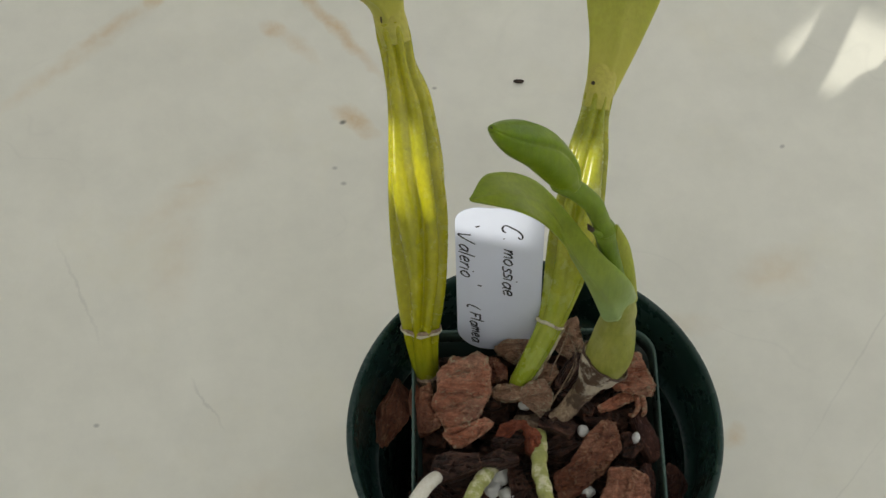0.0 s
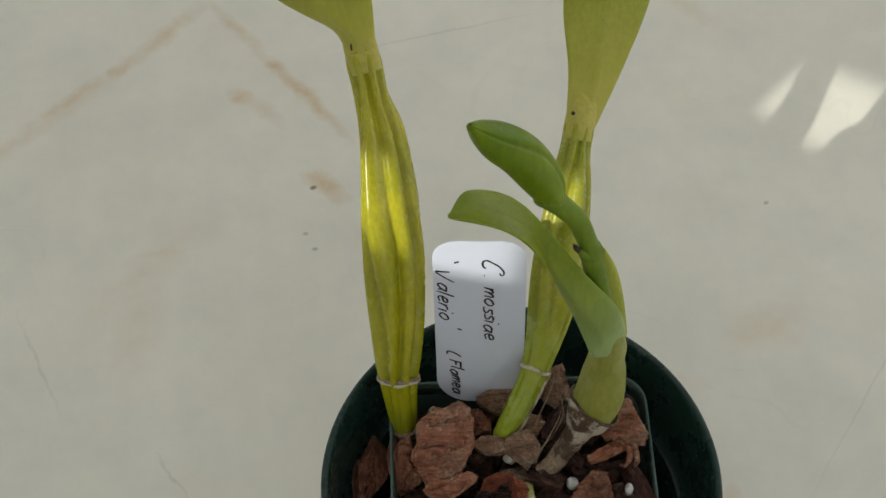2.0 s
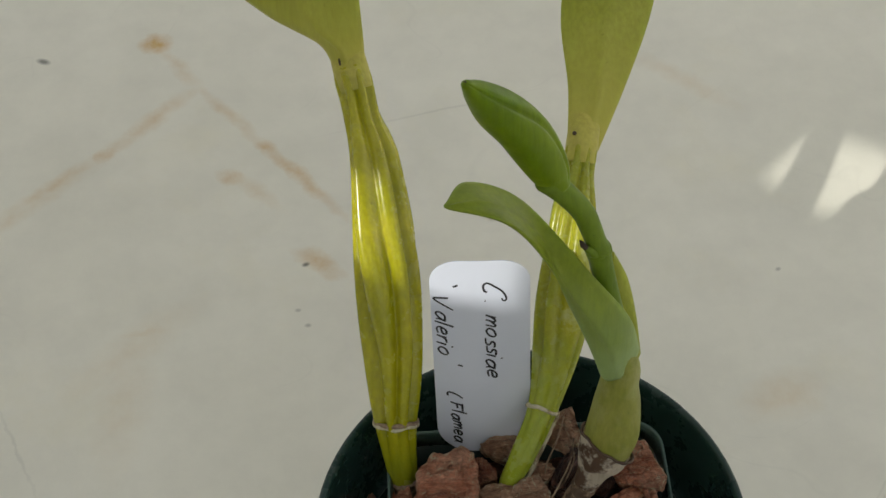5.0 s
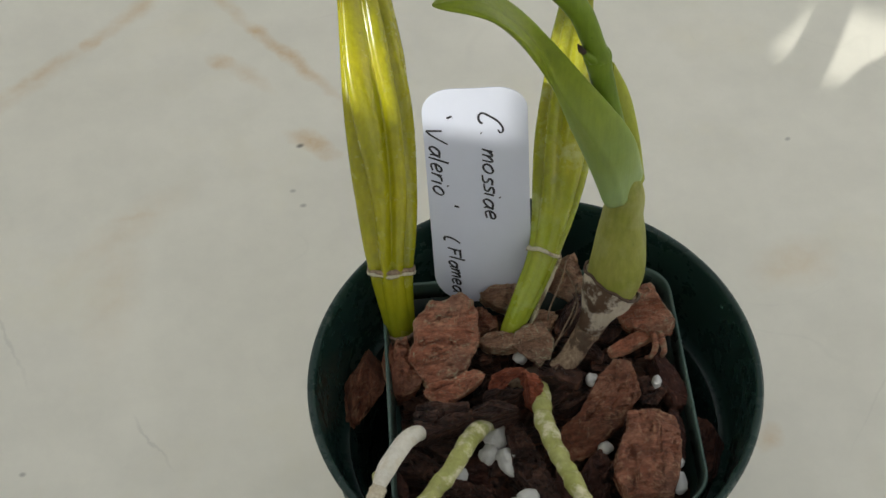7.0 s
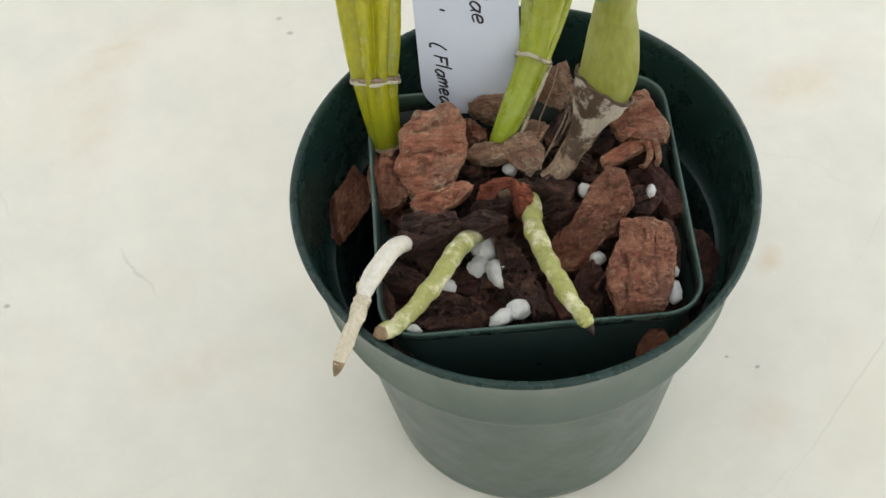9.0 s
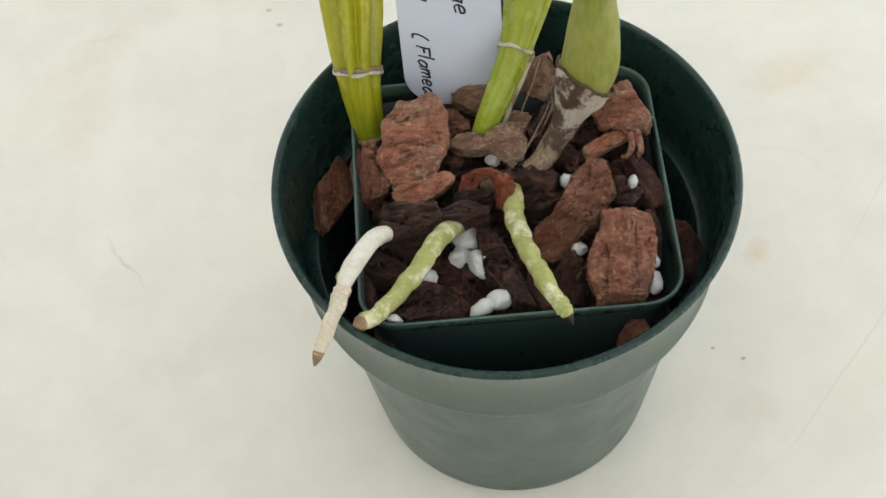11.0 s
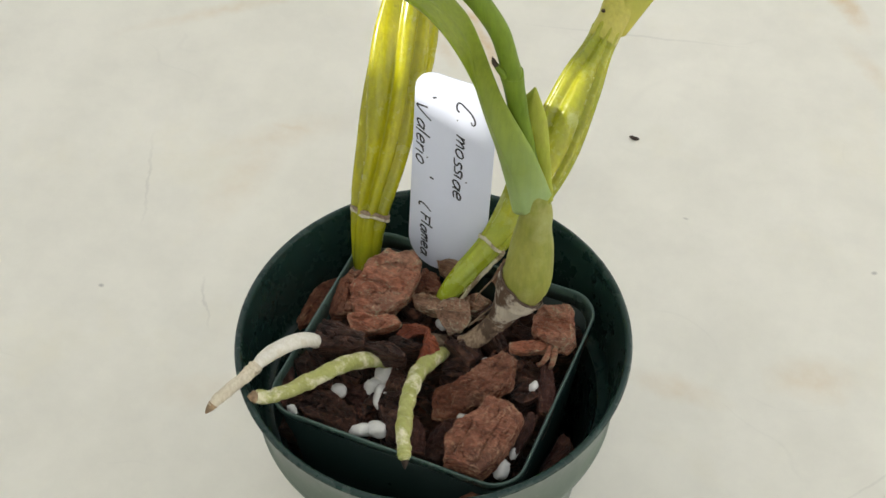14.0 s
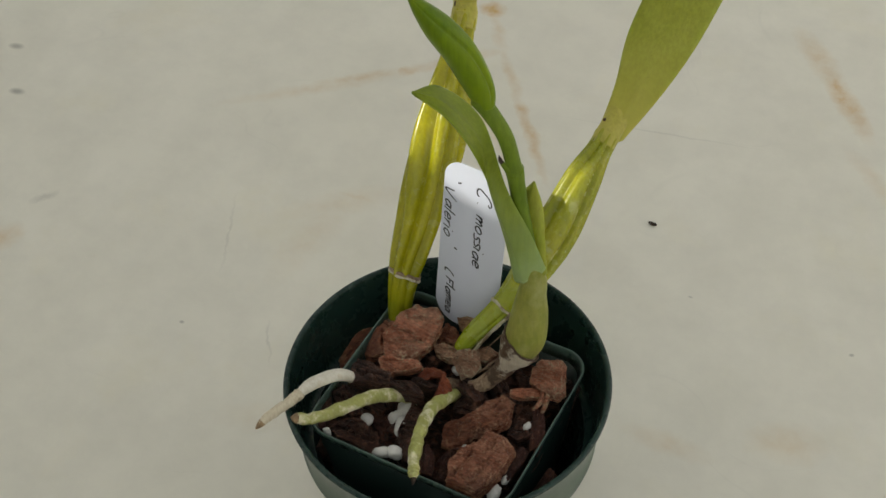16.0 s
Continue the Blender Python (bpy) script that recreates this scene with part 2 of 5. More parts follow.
def living(name, lo, hi, rough, through, pale=None, bump=0.15, spec=0.22, spread=(0.47, 0.60), bloom=None, reach=(0.185, 0.245), blot_size=70.0):
    """Plant skin: mottled green with fine lengthwise streaks and some light passing through."""
    s = Shade(name, rough, spec)
    col = s.ramp(s.noise(45.0, 5.0, 0.6), (0.3, lo), (0.7, hi))
    streak = s.noise(700.0, 3.0, 0.6, s.scaled(1.0, 1.0, 0.06))
    col = s.mix(1.0, col, s.ramp(streak, (0.35, 0.88), (0.65, 1.06)), "MULTIPLY")
    dots = s.ramp(s.noise(380.0, 2.0, 0.5), (0.72, 0.0), (0.78, 0.5))
    col = s.mix(dots, col, tuple(c * 0.55 for c in lo))
    if pale:
        col = s.mix(s.ramp(s.noise(blot_size, 6.0, 0.7), (spread[0], 0.0), (spread[1], 0.95)), col, pale)
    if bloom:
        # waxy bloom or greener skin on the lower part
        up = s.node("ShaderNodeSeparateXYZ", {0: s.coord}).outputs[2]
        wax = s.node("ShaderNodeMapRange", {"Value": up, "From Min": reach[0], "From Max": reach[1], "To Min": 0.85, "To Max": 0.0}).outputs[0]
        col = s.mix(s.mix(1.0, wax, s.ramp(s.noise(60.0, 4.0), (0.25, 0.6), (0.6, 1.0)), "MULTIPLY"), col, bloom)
    s.link(col, "Base Color")
    s.link(s.ramp(s.noise(140.0, 4.0), (0.3, rough - 0.06), (0.7, rough + 0.12)), "Roughness")
    s.bsdf.inputs["Subsurface Weight"].default_value = through
    s.bsdf.inputs["Subsurface Radius"].default_value = (0.6, 1.0, 0.15)
    s.bsdf.inputs["Subsurface Scale"].default_value = 0.004
    s.bump(s.maths("ADD", streak, s.noise(260.0, 3.0)), bump, 0.0006)
    return s.mat


def papery(name, a, b, blotch, much=0.85, size=130.0, start=0.52, foot=None):
    s = Shade(name, 0.7, 0.25)
    col = s.ramp(s.noise(900.0, 3.0, 0.6, s.scaled(1, 1, 0.1)), (0.3, a), (0.7, b))
    col = s.mix(s.ramp(s.noise(size, 5.0, 0.65), (start, 0.0), (start + 0.08, much)), col, blotch)
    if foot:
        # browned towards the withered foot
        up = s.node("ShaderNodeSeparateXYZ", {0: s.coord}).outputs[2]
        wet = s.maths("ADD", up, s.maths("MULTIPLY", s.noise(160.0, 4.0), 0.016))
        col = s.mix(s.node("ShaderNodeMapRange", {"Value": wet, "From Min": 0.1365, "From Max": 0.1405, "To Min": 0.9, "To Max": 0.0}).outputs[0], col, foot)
    s.link(col, "Base Color")
    s.bump(s.noise(700.0, 4.0, 0.6, s.scaled(1, 1, 0.15)), 0.4, 0.0006)
    return s.mat


def plain(name, col, rough, scale=40.0, spread=0.1, bump=0.1):
    s = Shade(name, rough, 0.4)
    s.link(s.ramp(s.noise(scale, 5.0), (0.3, tuple(c * (1 - spread) for c in col)), (0.7, tuple(min(1, c * (1 + spread)) for c in col))), "Base Color")
    s.bump(s.noise(scale * 5, 4.0), bump, 0.001)
    return s.mat


TABLE = table_paint()
# pot outside: the film's grey paints in sheen, less on the body
POT_GREEN = green_plastic("dusty_sheen_green_plastic", (0.028, 0.054, 0.041), 0.34, 0.28)
POT_BODY = green_plastic("scuffed_sheen_green_plastic", (0.022, 0.047, 0.037), 0.34, 0.165)
# rim paler than INNER_GREEN: its edge highlight is painted in
INNER_RIM_LIT = green_plastic("highlight_green_plastic_edge", (0.035, 0.080, 0.066), 0.28, 0.12)
# darker copy for lip and inside; the inside's shade is in the colour
POT_INSIDE_SHADED = green_plastic("shaded_green_plastic", (0.007, 0.027, 0.022), 0.26, 0.02, 0.35)
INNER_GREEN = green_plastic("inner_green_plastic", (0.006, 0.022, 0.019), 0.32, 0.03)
BARKS = {
    "red": bark("red_brown_bark", (0.25, 0.066, 0.033), (0.51, 0.186, 0.102), (0.70, 0.37, 0.24), 0.52),
    "brown": bark("brown_bark", (0.130, 0.040, 0.021), (0.310, 0.108, 0.058), (0.52, 0.240, 0.145), 0.55),
    "grey": bark("grey_brown_bark", (0.120, 0.058, 0.034), (0.370, 0.195, 0.115), (0.62, 0.395, 0.260), 0.75, 0.35),
    "orange": bark("orange_bark", (0.110, 0.024, 0.013), (0.280, 0.066, 0.030), (0.400, 0.125, 0.065), 0.5),
    "dark": bark("dark_wet_bark", (0.010, 0.005, 0.004), (0.034, 0.014, 0.010), (0.20, 0.095, 0.064), 0.34, 0.2),
    "darkred": bark("dark_red_bark", (0.028, 0.010, 0.008), (0.075, 0.026, 0.019), (0.210, 0.095, 0.065), 0.42, 0.2),
}
PERLITE = plain("perlite", (0.70, 0.69, 0.65), 0.85, 260.0, 0.08, 0.5)
OLD_BULB = living("yellow_green_bulb_skin", (0.27, 0.27, 0.004), (0.42, 0.38, 0.010), 0.20, 0.05, bump=0.05, spec=0.5, bloom=(0.165, 0.205, 0.014), reach=(0.118, 0.150))
MID_BULB = living("green_bulb_skin", (0.235, 0.265, 0.012), (0.375, 0.36, 0.028), 0.22, 0.15, pale=(0.44, 0.45, 0.19), spec=0.4, spread=(0.56, 0.72), bloom=(0.27, 0.35, 0.035), reach=(0.130, 0.165))
NEW_BULB = living("young_bulb_skin", (0.19, 0.21, 0.030), (0.29, 0.285, 0.07), 0.42, 0.12, pale=(0.33, 0.33, 0.13), spread=(0.5, 0.75))
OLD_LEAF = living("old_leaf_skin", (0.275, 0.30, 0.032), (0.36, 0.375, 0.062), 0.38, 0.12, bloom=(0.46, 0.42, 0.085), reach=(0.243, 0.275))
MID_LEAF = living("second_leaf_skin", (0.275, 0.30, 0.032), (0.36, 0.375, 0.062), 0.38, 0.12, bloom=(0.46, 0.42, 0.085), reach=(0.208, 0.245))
SHEATH_LEAF = living("sheath_leaf_skin", (0.26, 0.285, 0.028), (0.34, 0.355, 0.055), 0.40, 0.12)
LEAF_BASE = living("pale_leaf_base_skin", (0.38, 0.355, 0.060), (0.48, 0.43, 0.105), 0.40, 0.12)
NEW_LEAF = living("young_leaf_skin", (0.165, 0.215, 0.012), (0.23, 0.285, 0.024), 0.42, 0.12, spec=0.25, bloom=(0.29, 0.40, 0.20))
BUD = living("bud_skin", (0.088, 0.155, 0.002), (0.165, 0.235, 0.006), 0.34, 0.12, spec=0.18)
STEM = living("flower_stem_skin", (0.085, 0.145, 0.008), (0.14, 0.205, 0.016), 0.42, 0.12, spec=0.18)
GREEN_ROOT = living("green_root_skin", (0.31, 0.32, 0.085), (0.43, 0.43, 0.17), 0.42, 0.1, pale=(0.68, 0.645, 0.44), bump=0.6, spread=(0.50, 0.62), blot_size=130.0)
WHITE_ROOT = papery("white_root_velamen", (0.62, 0.58, 0.48), (0.74, 0.71, 0.63), (0.58, 0.50, 0.36), 0.4)
CREAM_ROOT = papery("cream_root_skin", (0.50, 0.43, 0.30), (0.66, 0.60, 0.47), (0.20, 0.13, 0.08), 0.7, 150.0, 0.60)
ROOT_TIP = plain("brown_root_tip", (0.27, 0.18, 0.10), 0.7, 300.0, 0.4)
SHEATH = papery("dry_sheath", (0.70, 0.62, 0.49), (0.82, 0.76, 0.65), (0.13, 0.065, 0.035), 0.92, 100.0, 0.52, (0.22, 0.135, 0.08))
DARK_SHEATH = plain("dark_sheath_edge", (0.075, 0.045, 0.028), 0.75, 260.0, 0.4)
BROWN_SCALE = papery("brown_scale", (0.14, 0.09, 0.055), (0.33, 0.245, 0.165), (0.05, 0.03, 0.02))
SCAR = papery("dry_leaf_scar", (0.42, 0.38, 0.26), (0.58, 0.54, 0.40), (0.16, 0.10, 0.05))
DARK_SCAR = plain("dark_scar", (0.035, 0.022, 0.014), 0.8, 300.0, 0.4)
WHITE_TAG = plain("white_tag_plastic", (0.64, 0.675, 0.775), 0.45, 60.0, 0.02, 0.03)
INK = plain("black_ink", (0.02, 0.02, 0.025), 0.5, 200.0, 0.2)
PLASTER = plain("white_plaster", (0.74, 0.74, 0.71), 0.85, 6.0, 0.04)
PAVING = plain("grey_paving", (0.35, 0.34, 0.32), 0.85, 4.0, 0.12)
STEEL = plain("painted_steel", (0.6, 0.59, 0.55), 0.45, 20.0, 0.05)


# ---------------------------------------------------------------- mesh helpers
def mesh_of(name, bm, material, smooth=True):
    bmesh.ops.recalc_face_normals(bm, faces=bm.faces)
    me = bpy.data.meshes.new(name)
    bm.to_mesh(me)
    bm.free()
    for p in me.polygons:
        p.use_smooth = smooth
    me.materials.append(material)
    return me


def part(name, bm, material, parent, label="", smooth=True):
    ob = new(name, mesh_of(name, bm, material, smooth))
    if parent:
        ob.parent = parent
        ob.matrix_parent_inverse = parent.matrix_basis.inverted()
    return tagged(ob, label) if label else ob


def box(bm, x0, x1, y0, y1, z0, z1):
    m = Matrix.Translation(((x0 + x1) / 2, (y0 + y1) / 2, (z0 + z1) / 2)) @ Matrix.Diagonal((x1 - x0, y1 - y0, z1 - z0, 1))
    bmesh.ops.create_cube(bm, size=1.0, matrix=m)


def lathe(bm, profile, seg=128):
    """Turn a closed profile of (radius, height) about the z axis."""
    rings = []
    for r, z in profile:
        rings.append([bm.verts.new((r * math.cos(2 * math.pi * i / seg), r * math.sin(2 * math.pi * i / seg), z)) for i in range(seg)])
    for a, b in zip(rings, rings[1:]):
        for i in range(seg):
            j = (i + 1) % seg
            bm.faces.new((a[i], a[j], b[j], b[i]))
    return rings


def spline(points, n):
    """n points along a smooth curve through the given rows (any number of columns)."""
    p = np.array(points, float)
    e = np.vstack([2 * p[0] - p[1], p, 2 * p[-1] - p[-2]])
    t = np.linspace(0, len(p) - 1, n)
    i = np.minimum(t.astype(int), len(p) - 2)
    u = (t - i)[:, None]
    a, b, c, d = e[i], e[i + 1], e[i + 2], e[i + 3]
    return 0.5 * (2 * b + (c - a) * u + (2 * a - 5 * b + 4 * c - d) * u**2 + (3 * b - 3 * c + d - a) * u**3)


def frames_along(pts):
    """Tangent and two side directions at each point, turning as little as possible."""
    tan = np.gradient(pts, axis=0)
    tan /= np.linalg.norm(tan, axis=1)[:, None]
    side = np.cross(tan[0], (0, 1, 0.2))
    out = []
    for t in tan:
        side = side - t * (side @ t)
        side /= np.linalg.norm(side)
        out.append((t, side, np.cross(t, side)))
    return out


def tube(bm, rows, n=50, seg=24, shape=None, rounded=True):
    """Sweep a round section along rows of x, y, z, radius. shape(u, angle) scales the radius."""
    d = spline(rows, n)
    pts, rad = d[:, :3], d[:, 3]
    fr = frames_along(pts)
    rings = []
    for k in range(n):
        t, s, w = fr[k]
        u = k / (n - 1)
        ring = []
        for i in range(seg):
            a = 2 * math.pi * i / seg
            r = rad[k] * (shape(u, a) if shape else 1.0)
            ring.append(bm.verts.new(pts[k] + r * (math.cos(a) * s + math.sin(a) * w)))
        rings.append(ring)
    for a, b in zip(rings, rings[1:]):
        for i in range(seg):
            j = (i + 1) % seg
            bm.faces.new((a[i], a[j], b[j], b[i]))
    for ring, k, sign in ((rings[0], 0, -1), (rings[-1], n - 1, 1)):
        tip = bm.verts.new(pts[k] + sign * fr[k][0] * rad[k] * (0.6 if rounded else 0.05))
        for i in range(seg):
            bm.faces.new((ring[i], ring[(i + 1) % seg], tip))
    return pts, fr


def blade(bm, left, right, n=44, m=12, thick=0.0018, fold=0.0, cup=(0, 0, 0), tip=0.9, base=0.0):
    """A fleshy leaf between two edge curves; it sags by cup in the middle and has a midrib groove of depth fold."""
    a, b = spline(left, n), spline(right, n)
    cup = np.array(cup, float)
    sheets = []
    for side in (1, -1):
        rows = []
        for k in range(n):
            row = []
            along = (a[min(k + 1, n - 1)] + b[min(k + 1, n - 1)] - a[max(k - 1, 0)] - b[max(k - 1, 0)]) / 2
            nor = np.cross(along, b[k] - a[k])
            nor = nor / (np.linalg.norm(nor) + 1e-9)
            for i in range(m + 1):
                v = i / m
                bow = 4 * v * (1 - v)
                p = a[k] * (1 - v) + b[k] * v + cup * bow * (1 - 0.85 * k / n) - nor * fold * math.exp(-((v - 0.5) / 0.07) ** 2)
                p[2] -= base * math.sqrt(bow) * max(0.0, 1 - k / 10)
                edge = math.sqrt(max(bow, 0.0)) * (1.0 if k < n * tip else math.sqrt(max(0.02, (n - 1 - k) / (n * (1 - tip)))))
                row.append(bm.verts.new(p + side * nor * thick * 0.5 * (0.12 + 0.88 * edge)))
            rows.append(row)
        sheets.append(rows)
        for r0, r1 in zip(rows, rows[1:]):
            for i in range(m):
                bm.faces.new((r0[i], r0[i + 1], r1[i + 1], r1[i]))
    t, u = sheets
    for k in range(n - 1):
        bm.faces.new((t[k][0], t[k + 1][0], u[k + 1][0], u[k][0]))
        bm.faces.new((t[k][m], t[k + 1][m], u[k + 1][m], u[k][m]))
    for i in range(m):
        bm.faces.new((t[0][i], t[0][i + 1], u[0][i + 1], u[0][i]))
        bm.faces.new((t[n - 1][i], t[n - 1][i + 1], u[n - 1][i + 1], u[n - 1][i]))


# ---------------------------------------------------------------- the setting
def build_setting():
    bm = bmesh.new()
    box(bm, -60, 60, -60, 60, -0.80, -0.75)
    tagged(part("floor", bm, PAVING, None), "grey paving under the table", "floor", kind="structure")
    # table: a thick painted top on four legs
    table = tagged(new("table"), "off-white painted table with rust stains and scuffs", "table")
    bm = bmesh.new()
    box(bm, -0.60, 0.75, -0.40, 1.05, -0.035, 0.0)
    bmesh.ops.bevel(bm, geom=bm.edges[:], offset=0.004, segments=2, affect="EDGES")
    part("tabletop", bm, TABLE, table, smooth=False)
    for x in (-0.54, 0.68):
        for y in (-0.34, 0.98):
            bm = bmesh.new()
            box(bm, x - 0.025, x + 0.025, y - 0.025, y + 0.025, -0.75, -0.035)
            part("leg", bm, STEEL, table, smooth=False)
    # unseen yard walls; the one behind the camera, with one small opening, is added to shape the sun
    away = Vector((-SUN_WAY.y, SUN_WAY.x, 0))
    turn = Matrix(((away.x, SUN_WAY.x, 0, 0), (away.y, SUN_WAY.y, 0, 0), (0, 0, 1, 0), (0, 0, 0, 1)))
    dist, rise = -0.75, math.tan(SUN_UP)
    p0, p1 = 0.041, 0.106
    t0, t1 = dist - 0.012, dist

    def sill(p):
        return (0.298 + 0.5 * max(0.0, 0.0724 - p) - dist) * rise

    def head(p):
        return (0.361 + 0.3 * (0.0955 - p) + 0.8 * max(0.0, 0.065 - p) - dist) * rise

    def upright(bm, a0, a1, b0, b1, c0, c1):
        """A piece of wall from a0 to a1, whose foot runs from b0 to b1 and top from c0 to c1."""
        v = [bm.verts.new((x, y, z)) for y in (t0, t1) for x, z in ((a0, b0), (a1, b1), (a1, c1), (a0, c0))]
        for f in ((0, 1, 2, 3), (4, 5, 6, 7), (0, 1, 5, 4), (1, 2, 6, 5), (2, 3, 7, 6), (3, 0, 4, 7)):
            bm.faces.new([v[i] for i in f])

    bm = bmesh.new()
    upright(bm, -1.9, p0, -0.75, -0.75, 1.9, 1.9)
    upright(bm, p1, 1.9, -0.75, -0.75, 1.9, 1.9)
    for a0, a1 in ((p0, 0.065), (0.065, 0.0724), (0.0724, p1)):
        upright(bm, a0, a1, -0.75, -0.75, sill(a0), sill(a1))
        upright(bm, a0, a1, head(a0), head(a1), 1.9, 1.9)
    bm.transform(turn)
    tagged(part("wall_south", bm, PLASTER, None, smooth=False), "white plastered wall added out of view, its small slanted opening shapes the sun", "wall", kind="structure")
    for name, x0, x1, y0, y1 in (("wall_north", -2.6, 2.6, 2.5, 2.6), ("wall_east", 2.5, 2.6, -1.6, 2.5), ("wall_west", -2.6, -2.5, -1.6, 2.5)):
        bm = bmesh.new()
        box(bm, x0, x1, y0, y1, -0.75, 1.3)
        tagged(part(name, bm, PLASTER, None, smooth=False), "plain white plastered yard wall", "wall", kind="structure")


build_setting()


# ---------------------------------------------------------------- pots
def build_outer_pot():
    pot = tagged(new("flower_pot"), "round dark green plastic flower pot standing on the table", "pot")

    def turned(name, profile, outer, skin, wider=1.0):
        """A turned shell whose first rows, outside, carry dust and painted sheen; the rest is darkened for shade."""
        bm = bmesh.new()
        lathe(bm, [(r * wider, z) for r, z in profile])
        bmesh.ops.remove_doubles(bm, verts=bm.verts[:], dist=1e-6)
        bm.faces.ensure_lookup_table()
        ob = part(name, bm, skin, pot)
        ob.data.materials.append(POT_INSIDE_SHADED)
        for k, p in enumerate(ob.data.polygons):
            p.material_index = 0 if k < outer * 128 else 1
        return ob

    turned("rim_band", [(0.0640, 0.0958), (0.0672, 0.0958), (0.0688, 0.0960), (0.0698, 0.0968), (0.0700, 0.0978), (0.0696, 0.0986), (0.0691, 0.0990), (0.0732, 0.1292), (0.0735, 0.1300), (0.0744, 0.1301), (0.0749, 0.1305), (0.0750, 0.1308), (0.0747, 0.1318),
                        (0.0739, 0.1323), (0.0729, 0.1321), (0.0722, 0.1312), (0.0718, 0.1290), (0.0700, 0.1180), (0.0678, 0.0992), (0.0668, 0.0978), (0.0640, 0.0972)], 8, POT_GREEN, 1.007)
    turned("body", [(0.0655, 0.0965), (0.0648, 0.0950), (0.0642, 0.0925), (0.0560, 0.0260), (0.0533, 0.0045), (0.0528, 0.0012), (0.0520, 0.0), (0.0470, 0.0), (0.0455, 0.003), (0.0, 0.003),
                    (0.0, 0.0055), (0.0500, 0.0055), (0.0512, 0.008), (0.0540, 0.0260), (0.0624, 0.0945), (0.0640, 0.0972)], 8, POT_BODY)
    bm = bmesh.new()
    for a in range(8):
        th = a * math.pi / 4 + 0.2
        bmesh.ops.create_cone(bm, cap_ends=True, segments=12, radius1=0.005, radius2=0.005, depth=0.001,
                              matrix=pose(0.034 * math.cos(th), 0.034 * math.sin(th), 0.0056))
    part("drain_hole", bm, DARK_SCAR, pot, "dark drain holes in the pot floor", smooth=False)
    return pot


INNER = pose(0.0014, -0.0010, 0.0, 0, 0, -1.5)


def rounded_square(hx, hy, rad, n=8):
    pts = []
    for cx, cy, a0 in ((1, 1, 0), (-1, 1, 90), (-1, -1, 180), (1, -1, 270)):
        for i in range(n + 1):
            a = radians(a0 + 90 * i / n)
            pts.append((cx * (hx - rad) + rad * math.cos(a), cy * (hy - rad) + rad * math.sin(a)))
    return pts


def build_inner_pot():
    pot = tagged(new("nursery_pot"), "square dark green plastic nursery pot set inside the round pot", "pot")
    rows = [(0.0350, 0.0058, 0.008), (0.0405, 0.035, 0.009), (0.0490, 0.1165, 0.0115), (0.0497, 0.1185, 0.0118), (0.0504, 0.1200, 0.0120), (0.0508, 0.1224, 0.0122), (0.0506, 0.1231, 0.0122),
            (0.0499, 0.1231, 0.0118), (0.0496, 0.1222, 0.0116), (0.0482, 0.1165, 0.0110), (0.0395, 0.035, 0.0088), (0.0340, 0.0070, 0.0078)]
    def shell(name, rows, floor, skin):
        bm = bmesh.new()
        loops = []
        for half, z, rad in rows:
            loops.append([bm.verts.new((x, y, z)) for x, y in rounded_square(half + 0.0002, half - 0.0026, rad)])
        for a, b in zip(loops, loops[1:] if floor else loops[1:] + loops[:1]):
            for i in range(len(a)):
                j = (i + 1) % len(a)
                bm.faces.new((a[i], a[j], b[j], b[i]))
        if floor:
            bm.faces.new(loops[0])
            bm.faces.new(loops[-1])
        bm.transform(INNER)
        part(name, bm, skin, pot)

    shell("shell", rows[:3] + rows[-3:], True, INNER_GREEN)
    shell("rim", rows[2:-2], False, INNER_RIM_LIT)
    return pot


build_outer_pot()
build_inner_pot()


